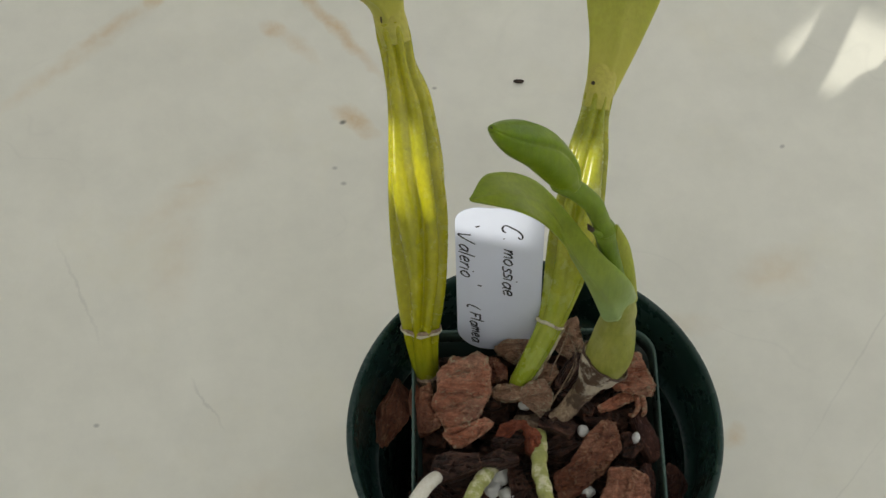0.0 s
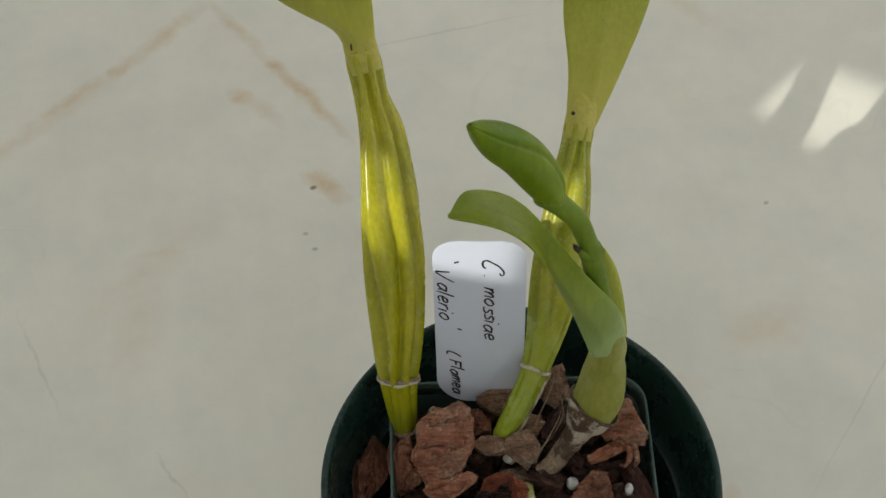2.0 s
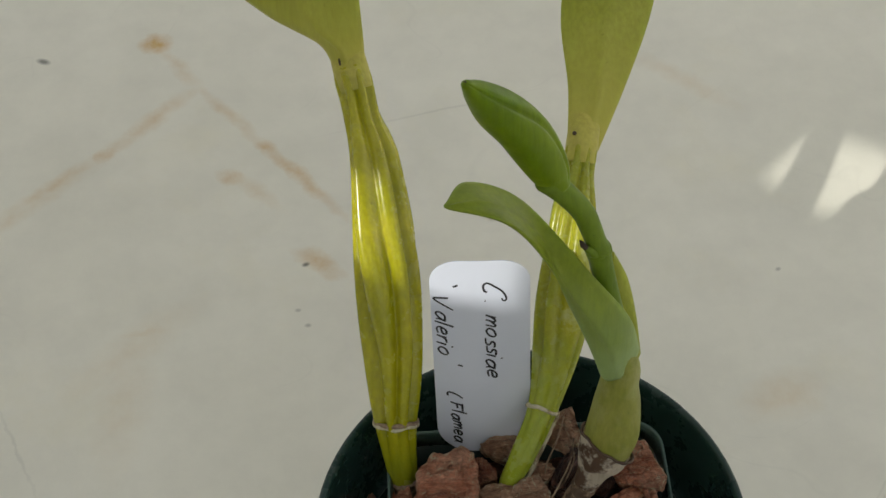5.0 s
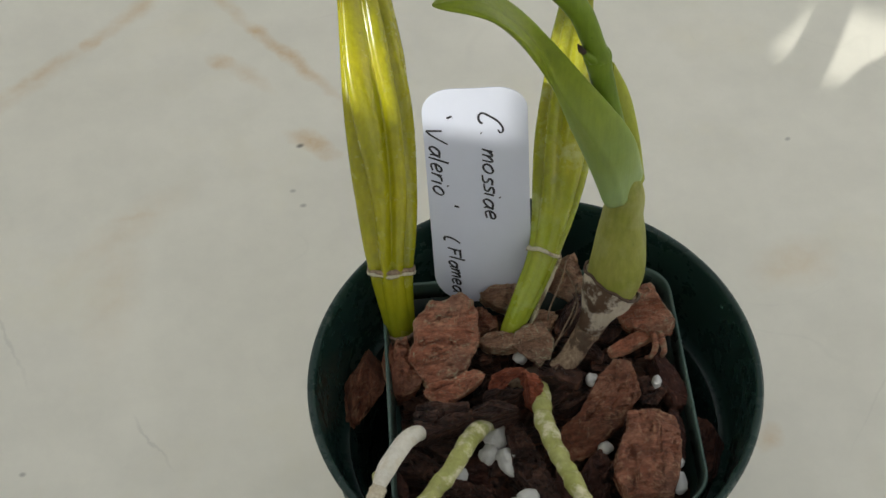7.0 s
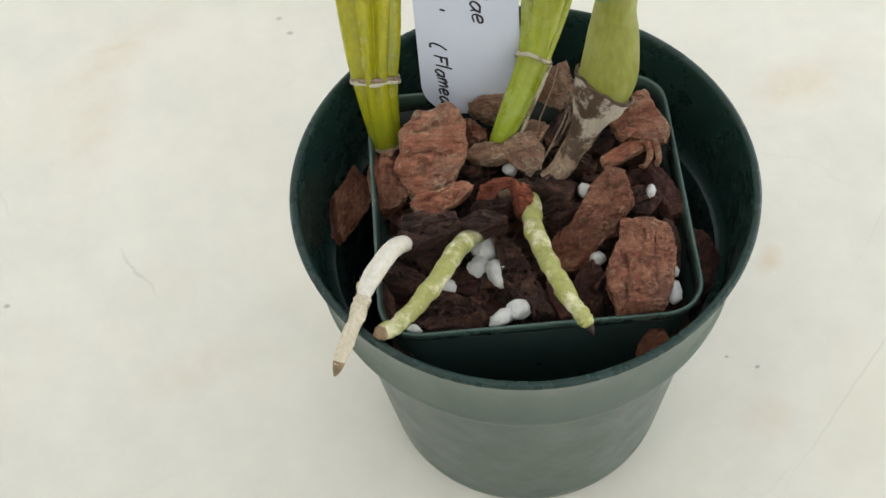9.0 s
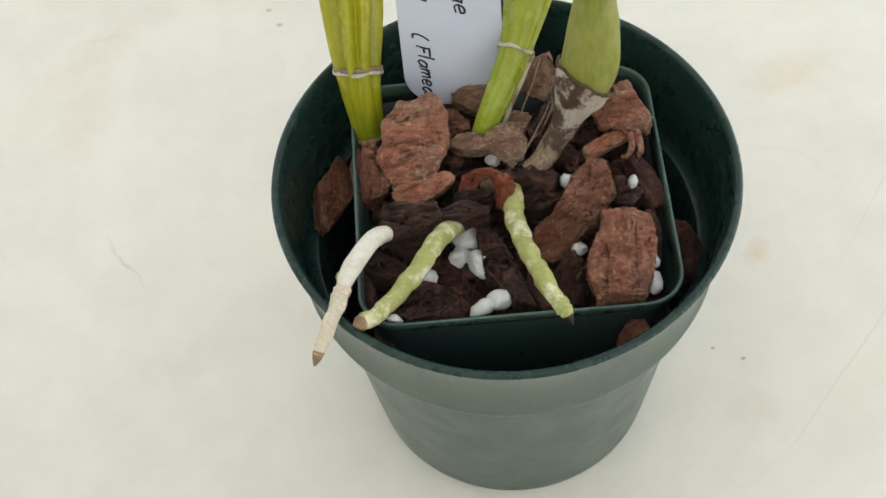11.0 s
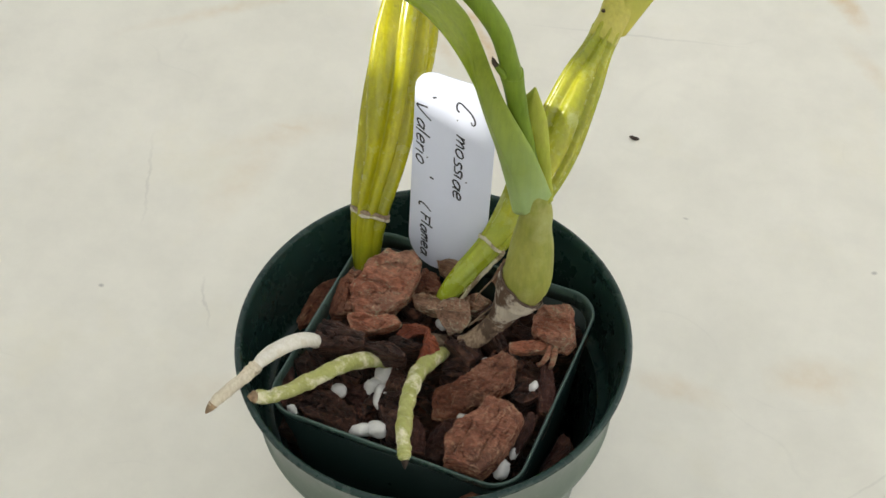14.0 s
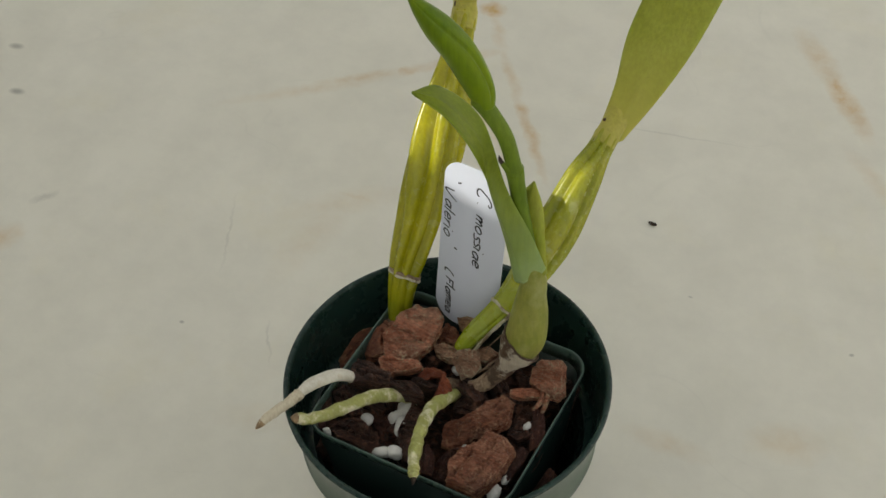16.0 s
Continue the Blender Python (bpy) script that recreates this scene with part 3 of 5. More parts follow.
# ---------------------------------------------------------------- potting mix
def slab(bm, l, w, h, seed, shape=(), m=Matrix()):
    """A broken piece of bark: an angular outline, a flat split top with flaked terraces and cracks, laminated sides."""
    rnd = random.Random(seed)
    big = l > 0.019 or bool(shape)
    seg, n = (132 if big else 44), rnd.choice((5, 6, 7))
    off = Vector((rnd.uniform(-50, 50), rnd.uniform(-50, 50), rnd.uniform(-50, 50)))
    if shape:
        corners = [Vector((x, y)) / 1000 for x, y in shape]
    else:
        corners = []
        for k in range(n):
            a = (k + rnd.uniform(-0.32, 0.32)) * 2 * math.pi / n + 0.4
            e = (abs(math.cos(a)) ** 5 + abs(math.sin(a)) ** 5) ** -0.2 * rnd.uniform(0.86, 1.08)
            corners.append(Vector((e * math.cos(a) * l / 2, e * math.sin(a) * w / 2)))
    if sum(p.cross(q) for p, q in zip(corners, corners[1:] + corners[:1])) < 0:
        corners.reverse()
    # walk round the outline in even steps, with a ragged edge
    edges = list(zip(corners, corners[1:] + corners[:1]))
    total = sum((q - p).length for p, q in edges)
    outline, done, k = [], 0.0, 0
    for i in range(seg):
        at = total * i / seg
        while at > done + (edges[k][1] - edges[k][0]).length and k < len(edges) - 1:
            done += (edges[k][1] - edges[k][0]).length
            k += 1
        p, q = edges[k]
        p = p.lerp(q, (at - done) / (q - p).length)
        ragged = noise.noise(Vector((p.x * 260, p.y * 260, 1)) + off) * 0.05 + noise.noise(Vector((p.x * 900, p.y * 900, 2)) + off) * 0.045
        outline.append(p * (1 + ragged))
    count = 22 if big else 5
    tops = [((i + 1) / (count + 1), 1.0) for i in range(count)] + [(0.985, 0.99), (1.0, 0.88)]
    # split layers stand out and fall back down the sides
    sides, z = [], 0.80
    while z > -0.85:
        out = rnd.choice((1.03, 0.95, 1.0, 0.93, 1.045))
        deep = rnd.uniform(0.10, 0.26) if big else rnd.uniform(0.3, 0.5)
        sides += [(out, z), (out - 0.012, z - deep * 0.8)]
        z -= deep
    sides += [(0.86, -0.88), (0.6, -0.97)]
    tilt = (rnd.uniform(-0.12, 0.12), rnd.uniform(-0.12, 0.12))
    p, q = max(edges, key=lambda e: (e[1] - e[0]).length)
    grain = math.atan2(q.y - p.y, q.x - p.x) + rnd.uniform(-0.2, 0.2)
    gx, gy = math.cos(grain), math.sin(grain)
    # corners are split off along flat faces
    planes = []
    for k in range(3 if shape else 2):
        a = rnd.uniform(0, 2 * math.pi)
        planes.append((Vector((math.cos(a), math.sin(a), rnd.uniform(0.8, 1.7))).normalized(), rnd.uniform(0.78, 1.02)))

    def place(p2, r, z):
        x, y = p2.x * r, p2.y * r
        p = Vector((x / (l / 2), y / (w / 2), z))
        for nor, far_off in planes:
            over = p.dot(nor) - far_off
            if over > 0:
                p -= nor * over
        q = Vector((p.x * l / 2, p.y * w / 2, p.z * h / 2))
        s, t = q.x * gx + q.y * gy, q.y * gx - q.x * gy
        # flaked terraces, broad unevenness, fibres, cracks along the grain and grit
        layer = noise.noise(Vector((s * 60, t * 110, 3.0)) + off) + 0.35 * noise.noise(Vector((s * 300, t * 400, 8.0)) + off)
        step = math.floor(layer * 2.6) * 0.0009
        b = noise.noise(q * 110 + off) * 0.0007
        c = noise.noise(Vector((s * 80, t * 560, q.z * 560)) + off) * 0.00045
        f = noise.noise(q * 800 + off) * 0.0005
        crack = -0.0009 * max(0.0, 1 - abs(noise.noise(Vector((s * 40, t * 120, 5.0)) + off)) / 0.04) if big else 0.0
        k = min(1.0, min(w, h * 1.6) / 0.012)
        q += Vector(((b + f) * 0.6, (b + c + f) * 0.6, step + b + c + f + (crack if z > 0.9 else 0.0))) * k
        q.z += (tilt[0] * p.x + tilt[1] * p.y) * h * 0.5
        return m @ q

    rings = [[bm.verts.new(place(p, r, z)) for p in outline] for r, z in tops + list(sides)]
    for a, b in zip(rings, rings[1:]):
        for i in range(seg):
            j = (i + 1) % seg
            bm.faces.new((a[i], a[j], b[j], b[i]))
    for ring, z in ((rings[0], 1.0), (rings[-1], -1.0)):
        v = bm.verts.new(place(Vector((0, 0)), 0, z))
        for i in range(seg):
            bm.faces.new((ring[i], ring[(i + 1) % seg], v))


CHIP_WORDS = {
    "red": "flat red-brown bark chunk lying on the potting mix", "brown": "brown fir bark chunk lying on the potting mix",
    "grey": "weathered grey-brown bark flake at the orchid's base", "orange": "small moist orange-red bark curl on the mix",
    "dark": "dark wet bark piece sunk into the potting mix", "darkred": "dark red-brown wet bark piece in the mix",
}
chip_count = [0]


def chip(x, y, z, l, w, h, rx, ry, rz, kind, shape=(), label="", seed=None):
    """One loose bark piece; sizes in millimetres."""
    chip_count[0] += 1
    bm = bmesh.new()
    slab(bm, l / 1000, w / 1000, h / 1000, seed or 700 + chip_count[0], shape)
    ob = new("bark_chip", mesh_of("bark_chip", bm, BARKS[kind], True))
    ob.data.set_sharp_from_angle(angle=radians(32))
    turn = Euler((radians(rx), radians(ry), 0)).to_matrix().to_4x4()
    ob.matrix_basis = Matrix.Translation((x, y, z)) @ turn @ pose(0, 0, 0, 0, 0, rz)
    return tagged(ob, label or CHIP_WORDS[kind], "bark chip", "bark chips in the pot")


def granule(x, y, z, a, b):
    """A white perlite grain; sizes in millimetres."""
    chip_count[0] += 1
    rnd = random.Random(900 + chip_count[0])
    bm = bmesh.new()
    bmesh.ops.create_icosphere(bm, subdivisions=3, radius=0.5)
    off = Vector((rnd.uniform(-9, 9), rnd.uniform(-9, 9), rnd.uniform(-9, 9)))
    for v in bm.verts:
        p = v.co.copy()
        k = 1 + 0.26 * noise.noise(p * 2.6 + off) + 0.14 * noise.noise(p * 7 + off) + 0.05 * noise.noise(p * 22 + off)
        v.co = Vector((p.x * a, p.y * b * 1.1, p.z * (a + b) / 2)) * 1.08 * k / 1000
    ob = new("perlite_granule", mesh_of("perlite_granule", bm, PERLITE))
    ob.matrix_basis = pose(x, y, z, rnd.uniform(-20, 20), rnd.uniform(-20, 20), rnd.uniform(-25, 25))
    return tagged(ob, "white perlite grain between the bark pieces", "perlite", "perlite grains")


def build_mix():
    """The body of the mix: a bumpy dark mass, and many small dark pieces packed on it."""
    bm = bmesh.new()
    n = 40
    grid = []
    for i in range(n + 1):
        row = []
        for j in range(n + 1):
            x, y = -0.0478 + 0.0956 * i / n, -0.0442 + 0.0884 * j / n
            z = 0.1045 + 0.005 * noise.noise(Vector((x * 90, y * 90, 3))) + 0.003 * noise.noise(Vector((x * 240, y * 240, 7)))
            row.append(bm.verts.new((x, y, z)))
        grid.append(row)
    for i in range(n):
        for j in range(n):
            bm.faces.new((grid[i][j], grid[i + 1][j], grid[i + 1][j + 1], grid[i][j + 1]))
    low = [bm.verts.new((x * 0.80, y * 0.80, 0.03)) for x, y in ((-0.047, -0.043), (0.047, -0.043), (0.047, 0.043), (-0.047, 0.043))]
    ring = [grid[i][0] for i in range(n + 1)], [grid[n][j] for j in range(n + 1)], [grid[i][n] for i in range(n, -1, -1)], [grid[0][j] for j in range(n, -1, -1)]
    for k in range(4):
        bm.faces.new(list(reversed(ring[k])) + [low[k], low[(k + 1) % 4]])
    bm.faces.new(list(reversed(low)))
    rnd = random.Random(5)
    for k in range(150):
        x, y = rnd.uniform(-0.042, 0.042), rnd.uniform(-0.039, 0.039)
        z = rnd.uniform(0.104, 0.112)
        m = pose(x, y, z, rnd.uniform(-35, 35), rnd.uniform(-35, 35), rnd.uniform(0, 360))
        slab(bm, rnd.uniform(0.009, 0.018), rnd.uniform(0.005, 0.009), rnd.uniform(0.004, 0.008), 3000 + k, (), m)
    bm.transform(INNER)
    ob = part("potting_mix", bm, BARKS["dark"], None)
    tagged(ob, "dark damp orchid potting mix filling the square pot", "potting mix", kind="stuff")
    # loose pieces fallen into the gap between the two pots
    bm = bmesh.new()
    for k in range(26):
        a = rnd.uniform(0, 2 * math.pi)
        r = rnd.uniform(0.043, 0.050)
        m = pose(r * math.cos(a), r * math.sin(a), 0.011 + rnd.uniform(0, 0.004), rnd.uniform(-20, 20), rnd.uniform(-20, 20), rnd.uniform(0, 360))
        slab(bm, rnd.uniform(0.008, 0.013), rnd.uniform(0.005, 0.008), 0.006, 4000 + k, (), m)
    tagged(part("bark_litter", bm, BARKS["dark"], None), "dark bark crumbs on the round pot's floor", "bark litter", kind="stuff")


build_mix()


# ---------------------------------------------------------------- the orchid
def ridged(count, depth, phase=0.0, twist=0.0, sharp=1.0, smooth=0.12):
    """Lengthwise ribs of a pseudobulb, which fade at both ends and wander a little."""
    def f(u, a):
        fade = min(1.0, 0.12 + (u / smooth) ** 3) * min(1.0, (1 - u) / 0.06 + 0.35)
        wander = 1.1 * noise.noise(Vector((u * 3.1, phase, math.cos(a)))) + twist * u
        c = math.sqrt(math.sin(count * (a + wander * 0.35) / 2 + phase) ** 2 + 0.02)
        low = noise.noise(Vector((math.cos(a) * 1.3, math.sin(a) * 1.3, u * 6 + phase)))
        return 1 + depth * fade * (c ** sharp - 0.62) + 0.035 * low * fade
    return f


def flattened(ribs, wide, narrow, turn, start, stop):
    """A ribbed section pressed flat: wide across, narrow through, turned, and round again outside start..stop."""
    def f(u, a):
        k = max(0.0, min(1.0, (u - start) / 0.2)) * max(0.0, min(1.0, (stop - u) / 0.12))
        p, q = 1 + (wide - 1) * k, 1 + (narrow - 1) * k
        b = a - radians(turn)
        return ribs(u, a) * p * q / math.hypot(q * math.cos(b), p * math.sin(b))
    return f


def knobbly(size, freq, seed):
    def f(u, a):
        return 1 + size * noise.noise(Vector((u * freq, math.cos(a) * 0.7 + seed, math.sin(a) * 0.7))) + 0.3 * size * noise.noise(Vector((u * freq * 4, math.cos(a) * 2 + seed, math.sin(a) * 2)))
    return f


def jointed(count, size, seed):
    """A root that swells and narrows between uneven joints."""
    lumps = knobbly(size * 0.6, count * 1.2, seed)

    def f(u, a):
        x = u * count + 0.8 * noise.noise(Vector((u * 7, seed, 0)))
        tilt = 0.15 * math.cos(a + 3 * math.floor(x) * seed)
        return lumps(u, a) * (1 + size * (abs(math.sin(math.pi * (x + tilt))) ** 0.6 - 0.6))
    return f


def spread_flat(u, a):
    """A round leaf base that flattens into the blade."""
    k = max(0.0, (u - 0.3) / 0.7)
    p, q = 1 + 0.25 * k, 1 - 0.9 * k ** 0.7
    return p * q / math.hypot(q * math.cos(a), p * math.sin(a))


def scar_ring(bm, centre, tangent, radius, thick, seed):
    """A torn dry ring round a bulb."""
    t = Vector(tangent).normalized()
    s = t.orthogonal().normalized()
    w = t.cross(s)
    seg, sec = 60, 8
    loops = []
    for i in range(seg):
        a = 2 * math.pi * i / seg
        out = s * math.cos(a) + w * math.sin(a)
        k = noise.noise(Vector((math.cos(a) * 2, math.sin(a) * 2, seed)))
        c = Vector(centre) + out * radius * (1 + 0.05 * k) + t * 0.0009 * noise.noise(Vector((math.cos(a) * 1.5, math.sin(a) * 1.5, seed + 5)))
        loops.append([bm.verts.new(c + (out * math.cos(b) * 0.7 + t * math.sin(b) * (1.2 + 0.8 * k)) * thick) for b in (2 * math.pi * j / sec for j in range(sec))])
    for i in range(seg):
        for j in range(sec):
            bm.faces.new((loops[i][j], loops[(i + 1) % seg][j], loops[(i + 1) % seg][(j + 1) % sec], loops[i][(j + 1) % sec]))


def build_orchid():
    orchid = tagged(new("orchid"), "potted orchid with two ribbed yellow-green bulbs, young growth and one bud", "orchid")
    orchid.location = (0.0, 0.02, 0.112)

    # oldest bulb, with its leaf
    bm = bmesh.new()
    tube(bm, [(-0.0420, 0.0270, 0.1020, 0.0044), (-0.0430, 0.0325, 0.1195, 0.0054), (-0.0441, 0.0425, 0.1400, 0.0070), (-0.0434, 0.0575, 0.1635, 0.0093), (-0.0428, 0.0750, 0.1910, 0.0097),
              (-0.0441, 0.0965, 0.2165, 0.0074), (-0.0473, 0.1090, 0.2275, 0.0055), (-0.0503, 0.1225, 0.2385, 0.0057)], 130, 112, flattened(ridged(7, 0.46, 0.4, 0.35, 0.9, 0.34), 1.36, 0.86, 60, 0.42, 0.93), False)
    bulb = part("pseudobulb", bm, OLD_BULB, orchid, "ribbed glossy yellow-green pseudobulb")
    bm = bmesh.new()
    scar_ring(bm, (-0.0441, 0.0420, 0.1385), (0.10, 0.66, 0.74), 0.0080, 0.0006, 1.0)
    part("leaf_scar", bm, SCAR, bulb, "torn dry pale ring")
    bm = bmesh.new()
    scar_ring(bm, (-0.0441, 0.0426, 0.1398), (0.10, 0.66, 0.74), 0.0078, 0.0007, 3.0)
    part("leaf_scar", bm, BROWN_SCALE, bulb, "torn brown ring")
    bm = bmesh.new()
    tube(bm, [(-0.0419, 0.0268, 0.1060, 0.0054), (-0.0424, 0.0295, 0.1130, 0.0058), (-0.0428, 0.0315, 0.1185, 0.0057)], 30, 40, knobbly(0.16, 7, 4.0), False)
    part("dry_foot", bm, BROWN_SCALE, bulb, "withered brown foot scales")
    bm = bmesh.new()
    tube(bm, [(-0.0535, 0.1186, 0.2437, 0.0003), (-0.0536, 0.1190, 0.2448, 0.0004), (-0.0537, 0.1196, 0.2458, 0.0003)], 8, 8)
    part("dark_spot", bm, DARK_SCAR, bulb, "short dark fleck on the leaf's base")
    bm = bmesh.new()
    tube(bm, [(-0.0486, 0.1168, 0.2333, 0.0061), (-0.0502, 0.1222, 0.2385, 0.0062), (-0.0511, 0.1248, 0.2432, 0.0058), (-0.0520, 0.1282, 0.2470, 0.0054), (-0.0526, 0.1305, 0.2485, 0.0042)], 40, 48, spread_flat, False)
    part("leaf_base", bm, LEAF_BASE, bulb, "pale yellow folded leaf base")
    bm = bmesh.new()
    blade(bm, [(-0.0560, 0.1235, 0.2395), (-0.0610, 0.1262, 0.2480), (-0.0774, 0.1283, 0.2605), (-0.0930, 0.1320, 0.2800), (-0.0985, 0.1400, 0.3100), (-0.0860, 0.1480, 0.3370), (-0.0700, 0.1510, 0.3480)],
          [(-0.0450, 0.1240, 0.2400), (-0.0450, 0.1245, 0.2510), (-0.0452, 0.1250, 0.2610), (-0.0458, 0.1290, 0.2800), (-0.0470, 0.1370, 0.3080), (-0.0560, 0.1460, 0.3350), (-0.0690, 0.1510, 0.3480)],
          60, 16, 0.0024, 0.0010, (0.0, -0.0030, -0.0010))
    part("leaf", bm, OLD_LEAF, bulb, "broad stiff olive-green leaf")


    # second bulb, arching from the middle of the pot
    bm = bmesh.new()
    tube(bm, [(-0.0050, 0.0270, 0.1120, 0.0032), (-0.0046, 0.0238, 0.1230, 0.0038), (0.0010, 0.0285, 0.1345, 0.0046), (0.0085, 0.0400, 0.1435, 0.0053), (0.0147, 0.0560, 0.1525, 0.0076), (0.0200, 0.0735, 0.1670, 0.0098),
              (0.0247, 0.0920, 0.1868, 0.0082), (0.0278, 0.1040, 0.1975, 0.0056), (0.0297, 0.1110, 0.2045, 0.0052)], 130, 112, flattened(ridged(8, 0.36, 1.3, 0.15, 0.9, 0.55), 1.26, 0.90, 60, 0.5, 0.95), False)
    bulb = part("pseudobulb", bm, MID_BULB, orchid, "arching ribbed pseudobulb with pale papery flecks")
    bm = bmesh.new()
    scar_ring(bm, (0.0085, 0.0400, 0.1433), (0.36, 0.78, 0.5), 0.0059, 0.0006, 8.0)
    part("leaf_scar", bm, SCAR, bulb, "torn dry pale ring")
    bm = bmesh.new()
    tube(bm, [(0.0005, 0.0222, 0.1225, 0.0004), (0.0042, 0.0258, 0.1300, 0.0010), (0.0088, 0.0318, 0.1372, 0.0012), (0.0130, 0.0372, 0.1412, 0.0010), (0.0140, 0.0400, 0.1440, 0.0004)], 40, 10, knobbly(0.5, 9, 3.0))
    part("dry_strip", bm, SCAR, bulb, "thin papery strip along the bulb's foot")
    bm = bmesh.new()
    tube(bm, [(0.0284, 0.1065, 0.2000, 0.0058), (0.0298, 0.1112, 0.2042, 0.0058), (0.0314, 0.1168, 0.2092, 0.0057), (0.0328, 0.1228, 0.2125, 0.0052), (0.0336, 0.1270, 0.2140, 0.0040)], 40, 48, spread_flat, False)
    part("leaf_base", bm, LEAF_BASE, bulb, "pale yellow folded leaf base")
    bm = bmesh.new()
    blade(bm, [(0.0245, 0.1110, 0.2050), (0.0258, 0.1240, 0.2205), (0.0245, 0.1390, 0.2380), (0.0275, 0.1520, 0.2560), (0.0340, 0.1750, 0.2900), (0.0470, 0.2000, 0.3250), (0.0595, 0.2150, 0.3450)],
          [(0.0362, 0.1120, 0.2000), (0.0470, 0.1255, 0.2190), (0.0560, 0.1380, 0.2390), (0.0620, 0.1530, 0.2585), (0.0690, 0.1720, 0.2880), (0.0690, 0.1970, 0.3220), (0.0605, 0.2150, 0.3450)],
          60, 16, 0.0024, 0.0009, (0.0, -0.0020, -0.0020))
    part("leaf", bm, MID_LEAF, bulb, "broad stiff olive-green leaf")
    for x, y, z, r in ((0.0268, 0.1108, 0.2105, 0.0008), (0.0340, 0.1098, 0.2035, 0.0007)):
        bm = bmesh.new()
        bmesh.ops.create_icosphere(bm, subdivisions=2, radius=r, matrix=pose(x, y, z))
        part("dark_spot", bm, DARK_SCAR, bulb, "tiny dark blemish")

    # young growth: short plump bulb in a dry sheath, its leaf, sheath leaf, flower stem and bud
    bm = bmesh.new()
    tube(bm, [(0.0240, 0.0176, 0.1385, 0.0040), (0.0258, 0.0181, 0.1425, 0.0064), (0.0278, 0.0188, 0.1480, 0.0083), (0.0299, 0.0200, 0.1570, 0.0092), (0.0307, 0.0216, 0.1705, 0.0081), (0.0310, 0.0228, 0.1810, 0.0065),
              (0.0315, 0.0230, 0.1900, 0.0058), (0.0300, 0.0230, 0.2020, 0.0040)], 70, 48, ridged(5, 0.05, 0.2, 0.0, 1.0), False)
    bulb = part("young_bulb", bm, NEW_BULB, orchid, "short plump young green bulb")
    bm = bmesh.new()
    rows = spline([(0.0212, 0.0152, 0.1315, 0.0045), (0.0236, 0.0166, 0.1380, 0.0056), (0.0262, 0.0181, 0.1445, 0.0086), (0.0284, 0.0192, 0.1510, 0.0100)], 26)
    fr = frames_along(rows[:, :3])
    shells = []
    for k in range(26):
        t, s, w = fr[k]
        ring = []
        for i in range(48):
            a = 2 * math.pi * i / 48
            ragged = 1.0 + 0.07 * noise.noise(Vector((math.cos(a) * 2, math.sin(a) * 2, k * 0.3)))
            lift = (k / 25) * 0.0030 * noise.noise(Vector((math.cos(a) * 2.2, math.sin(a) * 2.2, 9.0))) + (k / 25) ** 2 * 0.0042 * math.cos(a - 0.5)
            ring.append(bm.verts.new(rows[k, :3] + rows[k, 3] * ragged * (math.cos(a) * s + math.sin(a) * w) + t * lift))
        shells.append(ring)
    for a, b in zip(shells, shells[1:]):
        for i in range(48):
            bm.faces.new((a[i], a[(i + 1) % 48], b[(i + 1) % 48], b[i]))
    edge = [(*v.co, 0.0005) for v in shells[-1][::2]]
    bmesh.ops.solidify(bm, geom=bm.faces[:], thickness=0.0003)
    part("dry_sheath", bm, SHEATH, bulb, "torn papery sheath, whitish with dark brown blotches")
    bm = bmesh.new()
    tube(bm, edge + [edge[0]], 150, 8, knobbly(0.6, 30, 6.0), False)
    part("sheath_edge", bm, DARK_SHEATH, bulb, "ragged dark brown sheath edge")
    bm = bmesh.new()
    blade(bm, [(0.0236, 0.0190, 0.1925), (0.0192, 0.0218, 0.2060), (0.0140, 0.0245, 0.2200), (0.0049, 0.0240, 0.2470), (-0.0060, 0.0214, 0.2672), (-0.0236, 0.0226, 0.2756)],
          [(0.0366, 0.0238, 0.1990), (0.0308, 0.0190, 0.2225), (0.0184, 0.0212, 0.2422), (-0.0007, 0.0380, 0.2587), (-0.0177, 0.0345, 0.2726), (-0.0250, 0.0236, 0.2756)],
          64, 18, 0.0022, 0.0005, (-0.0010, -0.0032, -0.0004), 0.94, 0.0022)
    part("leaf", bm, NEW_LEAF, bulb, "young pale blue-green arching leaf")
    bm = bmesh.new()
    bmesh.ops.create_icosphere(bm, subdivisions=2, radius=0.0009, matrix=pose(0.0276, 0.0240, 0.1768))
    part("dark_spot", bm, DARK_SCAR, bulb, "tiny dark blemish")
    bm = bmesh.new()
    blade(bm, [(0.0290, 0.0270, 0.1950), (0.0200, 0.0288, 0.2170), (0.0196, 0.0305, 0.2285), (0.0262, 0.0318, 0.2399)],
          [(0.0372, 0.0240, 0.1960), (0.0345, 0.0262, 0.2150), (0.0315, 0.0298, 0.2285), (0.0266, 0.0318, 0.2399)], 30, 10, 0.0014, 0.0003, (0.0010, -0.0030, 0.0))
    part("sheath_leaf", bm, SHEATH_LEAF, bulb, "small pointed yellow-green sheath leaf")
    bm = bmesh.new()
    tube(bm, [(0.0285, 0.0225, 0.2050, 0.0040), (0.0262, 0.0228, 0.2210, 0.0036), (0.0235, 0.0238, 0.2340, 0.0034), (0.0215, 0.0246, 0.2440, 0.0035), (0.0205, 0.0249, 0.2490, 0.0039), (0.0195, 0.0253, 0.2530, 0.0033),
              (0.0155, 0.0260, 0.2650, 0.0034), (0.0095, 0.0258, 0.2745, 0.0035), (0.0040, 0.0252, 0.2815, 0.0040)], 50, 24, knobbly(0.06, 9, 2.0))
